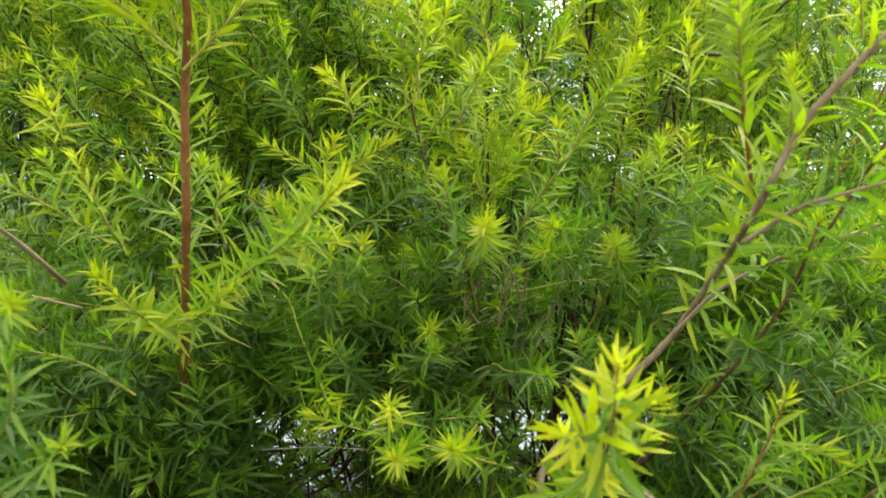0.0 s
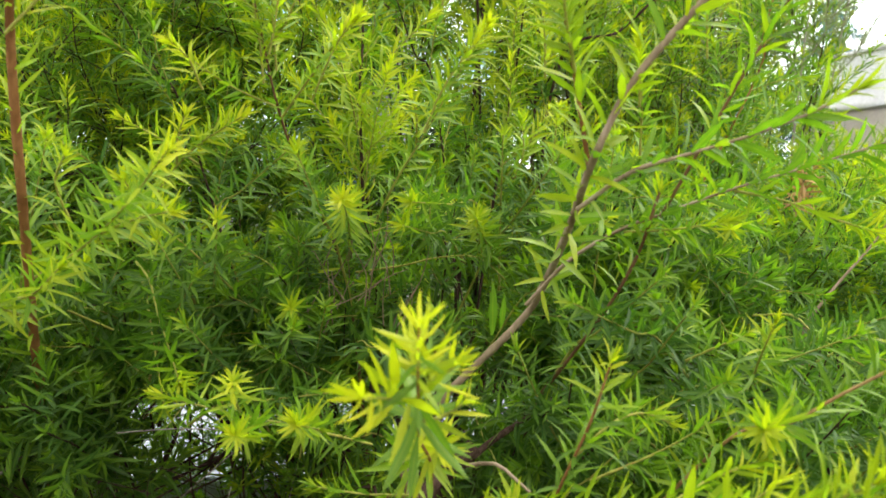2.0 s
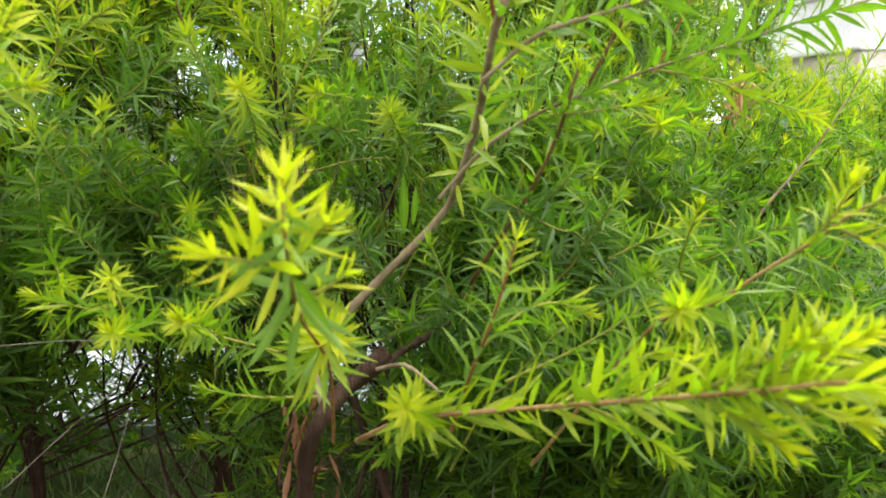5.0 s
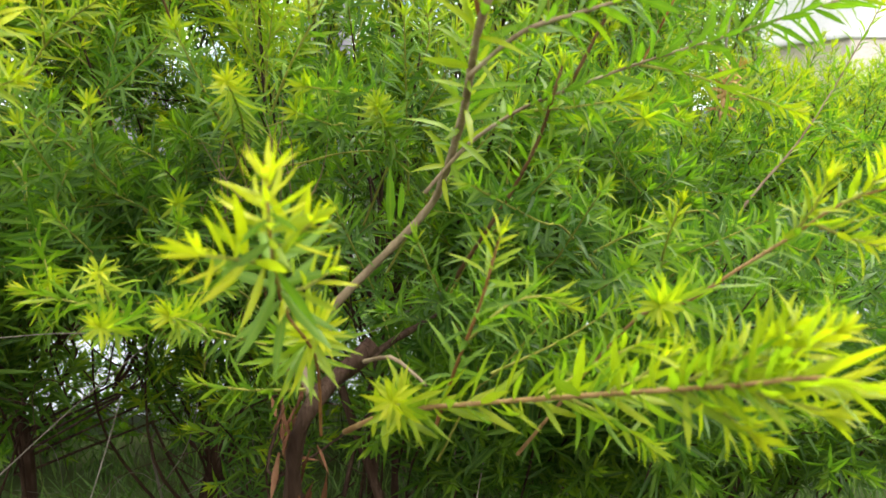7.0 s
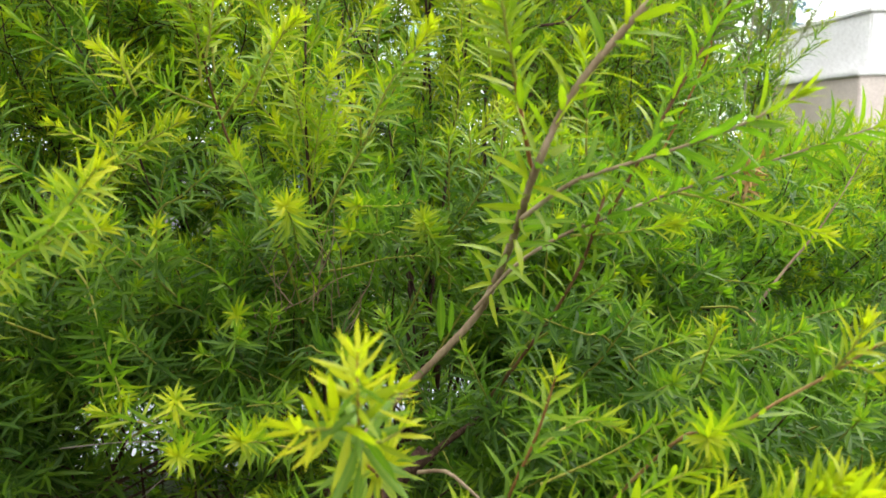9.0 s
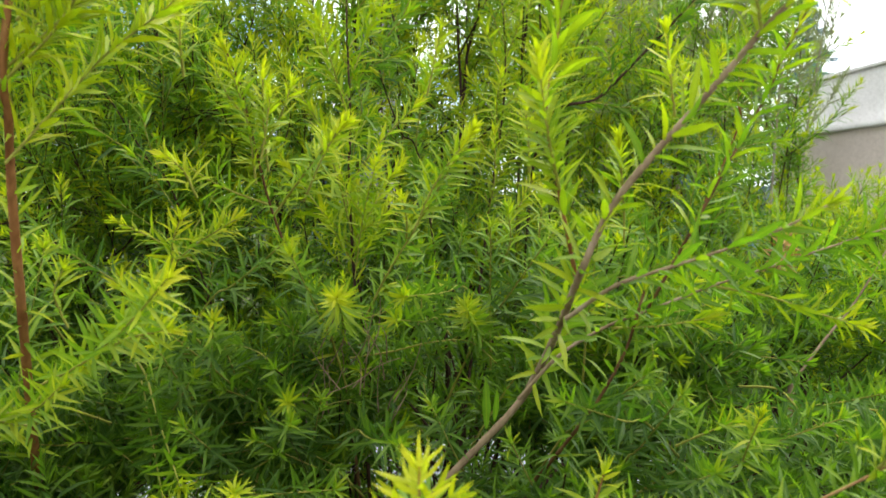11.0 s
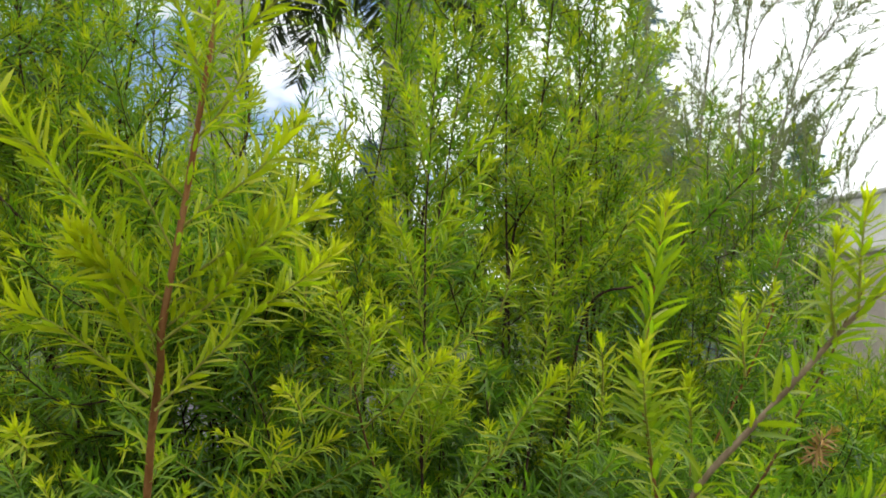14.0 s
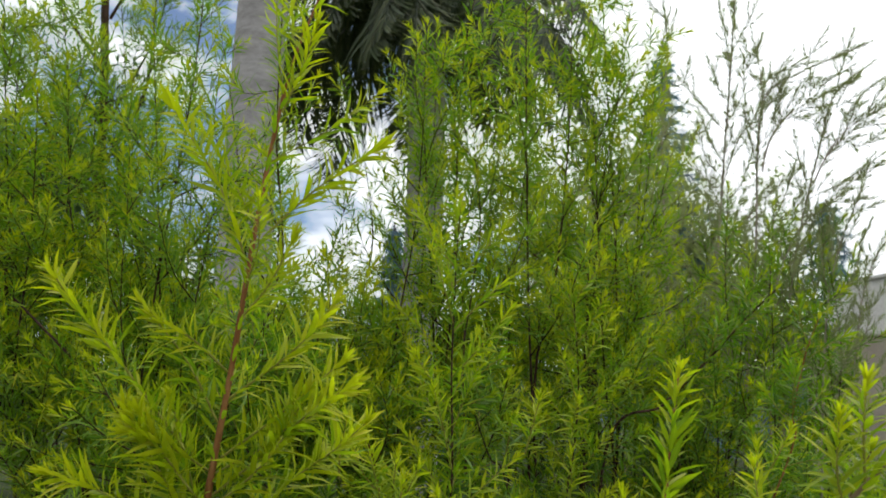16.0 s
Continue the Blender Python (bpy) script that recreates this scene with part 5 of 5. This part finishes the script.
stem(left_one, [(-0.600, 2.000, 0.900), (-0.735, 2.000, 1.883), (-0.753, 2.000, 2.092), (-0.748, 2.000, 2.276), (-0.750, 2.000, 2.464)], 0.004, 0.0014, own=(0.4, 0.012), shoots=13, shoot_from=0.3, size=0.24, level="top", bark=BARK_DARK)
stem(left_one, [(-0.143, 3.000, 2.156), (-0.101, 3.000, 2.382), (-0.149, 3.000, 2.752), (-0.245, 3.000, 3.084)], 0.004, 0.0014, own=(0.2, 0.012), shoots=10, shoot_from=0.2, size=0.16, level="dim", bark=BARK_DARK)
stem(left_one, [(-0.600, 2.600, 0.900), (-0.715, 2.600, 1.890), (-0.723, 2.600, 2.312), (-0.721, 2.600, 2.754), (-0.728, 2.600, 3.174), (-0.735, 2.600, 3.346)], 0.005, 0.0018, own=(0.4, 0.011), shoots=18, shoot_from=0.3, size=0.28, level="dim", bark=BARK_DARK)
stem(left_one, [(-0.800, 2.800, 0.900), (-0.960, 2.800, 1.893), (-0.972, 2.800, 2.343), (-1.017, 2.800, 2.813), (-1.061, 2.800, 3.259), (-1.081, 2.800, 3.442)], 0.005, 0.0018, own=(0.4, 0.011), shoots=18, shoot_from=0.3, size=0.28, level="dim", bark=BARK_DARK)
stem(left_one, [(-1.100, 2.600, 0.900), (-1.210, 2.600, 1.891), (-1.210, 2.600, 2.308), (-1.210, 2.600, 2.745), (-1.198, 2.600, 3.159), (-1.199, 2.600, 3.330)], 0.005, 0.0018, own=(0.4, 0.011), shoots=18, shoot_from=0.3, size=0.3, level="top", bark=BARK_DARK)
stem(left_one, [(-1.300, 2.400, 0.900), (-1.212, 2.400, 1.889), (-1.257, 2.400, 2.275), (-1.321, 2.400, 2.678), (-1.367, 2.400, 3.059)], 0.005, 0.0018, own=(0.4, 0.011), shoots=18, shoot_from=0.3, size=0.3, level="dim", bark=BARK_DARK)
feet(right_one, [(1.4, 3.0, 0.03, 0.026, 1.4), (1.9, 2.8, 0.05, 0.024, 1.4), (2.3, 3.1, 0.0, 0.024, 1.4)])
for k in range(40):
    y = 2.1 + 1.1 * RP.random()
    q = 0.33 + 0.40 * (k + RP.random()) / 34
    z1 = 1.62 + 0.10 * y + 0.25 * RP.random() if q < 0.41 else 1.86 + 0.14 * y + 0.32 * RP.random() if q < 0.575 else 1.24 + 0.09 * y
    plume(right_one, rising(right_one, q * (y + .25) - .06, y, 0.6 + 0.3 * RP.random(), z1, RP.normal(0.05, .08)), 0.005, 12, 0.36, 0.15, age=((0.25, 0.8), (0.35, 0.9))[k % 2], footed=True)
# twigs against the sky, their haze painted by greyer leaves and paler bark
FEATHER = dict(start=0.25, leaf=0.036, age=(0.2, 0.6), lift=40, bark=BARK_PALE_HAZE, spacing=0.0030, sub=4, spread=30, leafmat=LEAF_GREY_HAZE)
for reach, r0, many, pts in (
        (0.42, 0.010, 34, [(1.40, 3.2, 0.9), (1.36, 3.15, 1.6), (1.33, 3.10, 2.11), (1.39, 3.10, 2.67), (1.44, 3.10, 3.06), (1.50, 3.10, 3.57)]),
        (0.34, 0.008, 22, [(1.32, 2.9, 1.0), (1.31, 2.85, 1.6), (1.37, 2.80, 2.28), (1.43, 2.80, 2.87), (1.55, 2.78, 3.00), (1.88, 2.76, 3.15)]),
        (0.22, 0.004, 11, [(1.42, 2.80, 2.62), (1.45, 2.80, 2.73), (1.55, 2.80, 2.86), (1.83, 2.78, 3.01)]),
        (0.16, 0.003, 8, [(1.43, 2.80, 2.80), (1.44, 2.80, 2.92), (1.44, 2.81, 3.05), (1.42, 2.82, 3.22)]),
        (0.36, 0.008, 22, [(1.50, 3.0, 1.0), (1.52, 2.95, 1.7), (1.57, 2.90, 2.25), (1.71, 2.90, 2.73), (1.80, 2.90, 2.98), (1.97, 2.88, 3.12)]),
        (0.24, 0.004, 11, [(1.68, 2.90, 2.60), (1.74, 2.90, 2.71), (1.84, 2.90, 2.83), (2.05, 2.88, 2.95)]),
        (0.28, 0.005, 15, [(1.36, 2.75, 1.4), (1.36, 2.70, 2.00), (1.47, 2.70, 2.33), (1.65, 2.70, 2.51), (1.88, 2.68, 2.66)]),
        (0.26, 0.005, 14, [(1.66, 2.8, 1.3), (1.70, 2.75, 1.85), (1.79, 2.72, 2.25), (2.02, 2.70, 2.50)]),
        (0.24, 0.005, 13, [(1.46, 2.6, 1.4), (1.50, 2.58, 1.95), (1.55, 2.55, 2.25), (1.66, 2.52, 2.52)]),
        (0.30, 0.006, 24, [(1.15, 3.0, 0.9), (1.09, 2.95, 1.5), (1.06, 2.90, 2.01), (1.06, 2.90, 2.82), (1.10, 2.90, 3.14), (1.08, 2.90, 3.45)])):
    plume(right_one, pts, r0, many, reach, **FEATHER)
dead_shoot(right_one, [(1.350, 2.300, 1.196), (1.338, 2.250, 1.254), (1.321, 2.200, 1.320), (1.339, 2.180, 1.368)])
dead_shoot(right_one, [(1.034, 1.750, 1.330), (1.009, 1.680, 1.367), (0.986, 1.620, 1.406), (1.003, 1.600, 1.431)])

# low dark growth in front of the path, with one gap through which the path shows
low_row = thing("low_shrub", (0.0, 3.2, 0.0), "low dark green shrubs along the pale path", "shrub")
feet(low_row, [(-2.6, 3.3, 0, 0.015, 0.4), (-1.7, 3.3, 0, 0.015, 0.4), (-0.95, 3.3, 0, 0.015, 0.4), (-0.2, 3.3, 0, 0.015, 0.4), (0.6, 3.3, 0, 0.015, 0.4), (1.5, 3.3, 0, 0.015, 0.4), (2.6, 3.3, 0, 0.015, 0.4)])
for k in range(112):
    x = -3.0 + 6.2 * (k + R.random()) / 112
    gap = -0.765 < x < -0.62
    leader(low_row, x, 2.95 + 0.4 * R.random(), 0.45 if gap else 0.08, 0.75 + 0.45 * R.random(), 0.08, 9, "hedge", 0.26, age=(0.0, 0.3))


# ---- background trees ----
def tree(at, height, radius, leafmat, count, leaf, name="tree", label="broad dark green tree beyond the lawn", trunk=0.16, low=0.35, seed=1, bark=None):
    rng = np.random.default_rng(seed)
    t = thing(name, at, label, "tree", "trees beyond the lawn")
    base = np.array(at, float)
    top = base + (rng.normal(0, .3), rng.normal(0, .3), height * 0.8)
    mid = (base + top) / 2 + rng.normal(0, .15, 3)
    pieces = [(*tube(spline([base - (0, 0, .1), mid, top], 0.25), trunk, trunk * .3, 9, 0.07, rng), None, None, 0)]
    under(new("trunk", mesh_of("trunk", pieces, (bark or BARK_DARK,))), t)
    P, W = [], []
    for k in range(26):
        f = low + (0.98 - low) * (k + rng.random()) / 26
        start = base * (1 - f * .8) + top * f * .8
        ang = k * 2.4 + rng.random()
        r = radius * (0.55 + 0.6 * rng.random()) * math.sin(math.pi * min(1, 0.25 + 0.72 * (1 - f) + 0.1)) ** 0.7
        end = np.array([start[0] + r * math.cos(ang), start[1] + r * math.sin(ang), base[2] + height * (f + 0.05 * rng.random())])
        ln = spline([start, (start + end) / 2 + (0, 0, .12 * r), end], 0.25)
        under(new("limb", mesh_of("limb", [(*tube(ln, trunk * .28, 0.01, 5, 0.05, rng), None, None, 0)], (bark or BARK_DARK,))), t)
        c = count // 26
        s = rng.random(c) ** 0.6
        pos = np.stack([np.interp(s, np.linspace(0, 1, len(ln)), ln[:, q]) for q in range(3)], -1)
        P.append(pos + rng.normal(0, 1, (c, 3)) * radius * 0.10 * (0.4 + s[:, None]))
        W.append(rng.normal(0, 1, (c, 3)) + (0, 0, -0.2))
    P, W = np.vstack(P), np.vstack(W)
    n = len(P)
    lv = leaves(P, W, rng.normal(0, 1, (n, 3)) + (0, 0, 1), leaf * rng.uniform(.6, 1.3, n), leaf * .38 * rng.uniform(.7, 1.2, n), rng.uniform(0, .3, n), rng.uniform(0.1, 0.8, n), "far")
    tagged(under(new("crown", mesh_of("crown", [(*lv, 0)], (leafmat,))), t), kind="stuff")
    return t


def conifer(at, height, radius, seed):
    rng = np.random.default_rng(seed)
    t = thing("conifer_tree", at, "conifer with drooping tiers beyond the house path, blue-grey with painted haze", "tree", "trees beyond the lawn")
    base = np.array(at, float)
    under(new("trunk", mesh_of("trunk", [(*tube(spline([base - (0, 0, .1), base + (0.05, 0, height * .5), base + (0, 0, height)], 0.3), 0.14, 0.02, 8, 0.05, rng), None, None, 0)], (BARK_DARK,))), t)
    P, W = [], []
    for k in range(70):
        f = 0.12 + 0.87 * k / 70
        ang = k * 2.4
        r = radius * (1.03 - f) * (0.8 + 0.4 * rng.random())
        a = base + (0, 0, height * f)
        e = a + (r * math.cos(ang), r * math.sin(ang), -0.25 * r)
        ln = spline([a, (a + e) / 2 + (0, 0, 0.08 * r), e], 0.2)
        under(new("bough", mesh_of("bough", [(*tube(ln, 0.02, 0.006, 4, 0.05, rng), None, None, 0)], (BARK_DARK,))), t)
        c = int(60 + 220 * (1 - f))
        s = rng.random(c)
        pos = np.stack([np.interp(s, np.linspace(0, 1, len(ln)), ln[:, q]) for q in range(3)], -1)
        d = unit(e - a)
        P.append(pos), W.append(d * 0.8 + rng.normal(0, .6, (c, 3)) + (0, 0, -.25))
    P, W = np.vstack(P), np.vstack(W)
    n = len(P)
    lv = leaves(P, W, rng.normal(0, 1, (n, 3)), rng.uniform(.12, .26, n), rng.uniform(.02, .035, n), rng.uniform(0, .3, n), rng.uniform(0.1, 0.7, n), "far")
    tagged(under(new("needles", mesh_of("needles", [(*lv, 0)], (LEAF_BLUE_HAZE,))), t), kind="stuff")


tree((-7.6, 12, 0), 4.6, 2.4, LEAF_TREE, 11000, 0.13, seed=11)
tree((-5.9, 12.5, 0), 6.4, 2.2, LEAF_TREE, 17000, 0.19, seed=12, low=0.2)
tree((-3.1, 12.8, 0), 4.1, 1.3, LEAF_TREE, 9000, 0.15, seed=18, low=0.2)
tree((1.2, 17, 0), 3.4, 2.6, LEAF_TREE, 11000, 0.14, seed=13)
tree((3.3, 13, 0), 5.9, 1.9, LEAF_GREY_HAZE, 16000, 0.14, label="tree beyond the lawn, painted hazy pale grey-green", seed=14)
tree((-1.6, 21, 0), 2.6, 2.8, LEAF_TREE, 9000, 0.14, seed=15)
tree((6.0, 16, 0), 3.6, 2.3, LEAF_TREE, 9000, 0.14, seed=16)
tree((5.4, 13.5, 0), 5.3, 1.9, LEAF_GREY_HAZE, 11000, 0.13, label="tree beyond the lawn, painted hazy pale grey-green", seed=17)
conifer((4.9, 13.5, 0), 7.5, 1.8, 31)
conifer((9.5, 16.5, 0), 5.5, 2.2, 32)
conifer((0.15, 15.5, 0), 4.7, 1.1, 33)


# ---- palms ----
def palm(at, height, girth, fronds, seed, lean=(0, 0), droop=1.0, span=2.4):
    rng = np.random.default_rng(seed)
    t = thing("palm_tree", at, "grey-trunked palm with dark drooping feathery fronds", "palm tree", "palms")
    base = np.array(at, float)
    top = base + (lean[0], lean[1], height)
    ln = spline([base - (0, 0, .1), base + (0, 0, height * .33), base * .35 + top * .65, top], 0.06)
    v, q = tube(ln, girth * 1.06, girth * 0.9, 16, 0.012, rng)
    under(new("trunk", mesh_of("trunk", [(v, q, None, None, 0)], (PALM_BARK,))), t)
    for k in range(fronds):
        ang = k * 2.4 + rng.random() * .4
        up = 0.75 - 1.1 * k / fronds
        d = np.array([math.cos(ang), math.sin(ang), 0])
        s = span * rng.uniform(.85, 1.15)
        pts = [top, top + d * s * .3 + (0, 0, s * .3 * up), top + d * s * .68 + (0, 0, s * (.35 * up - .16 * droop)), top + d * s * .92 + (0, 0, s * (.25 * up - .5 * droop))]
        rl = spline(pts, 0.05)
        rib = under(new("frond", mesh_of("frond", [(*tube(rl, 0.022, 0.005, 5, 0.03, rng), None, None, 0)], (FROND,))), t)
        n = len(rl)
        idx = np.repeat(np.arange(int(n * .12), n), 4)
        tan, a, b = frames_along(rl)
        sd = np.where(np.arange(len(idx)) % 2 == 0, 1.0, -1.0)[:, None]
        side = unit(np.cross(tan[idx], (0, 0, 1.0)))
        way = side * sd * 0.75 + tan[idx] * .45 + np.array([0, 0, -0.75]) + rng.normal(0, .12, (len(idx), 3))
        L = 0.62 * np.sin(np.pi * (0.12 + 0.8 * idx / n)) * rng.uniform(.8, 1.15, len(idx))
        lv = leaves(rl[idx] + rng.normal(0, .01, (len(idx), 3)), way, np.cross(way, tan[idx]) + rng.normal(0, .2, (len(idx), 3)), L, np.full(len(idx), .026), rng.uniform(.25, .6, len(idx)), rng.uniform(0, .75, len(idx)), "mid")
        fo = new("foliage", mesh_of("foliage", [(*lv, 0)], (FROND,)))
        fo.parent = rib
        tagged(fo, kind="stuff")


palm((-1.14, 6.20, 0), 9.0, 0.21, 18, 41, lean=(0.2, 0), span=2.6)
palm((0.25, 7.40, 0), 5.35, 0.19, 30, 42, lean=(0.12, 0), droop=1.2, span=1.75)

# ---- house ----
PAINT = rough_material("white_painted_wall", [(0.3, (0.72, 0.70, 0.69)), (0.7, (0.80, 0.785, 0.775))], 1.2, 0.9, 0.25, (1, 1, 1), 22.0, 0.006)

house = thing("house", (10.3, 13.2, 0.0), "pink-beige stucco house with a set-back white upper storey", "house")
block("wall", (8.0, 14.5), (11.6, 15.0), (-0.05, 2.38), STUCCO, 0.02, house)
block("ledge", (7.94, 14.56), (11.54, 15.06), (2.384, 2.47), PAINT, 0.02, house)
tagged(block("upper_wall", (8.32, 14.3), (11.85, 14.8), (2.474, 3.36), PAINT, 0.03, house), "white-painted upper storey wall")
block("parapet_cap", (8.27, 14.35), (11.80, 14.85), (3.364, 3.43), PAINT, 0.015, house)
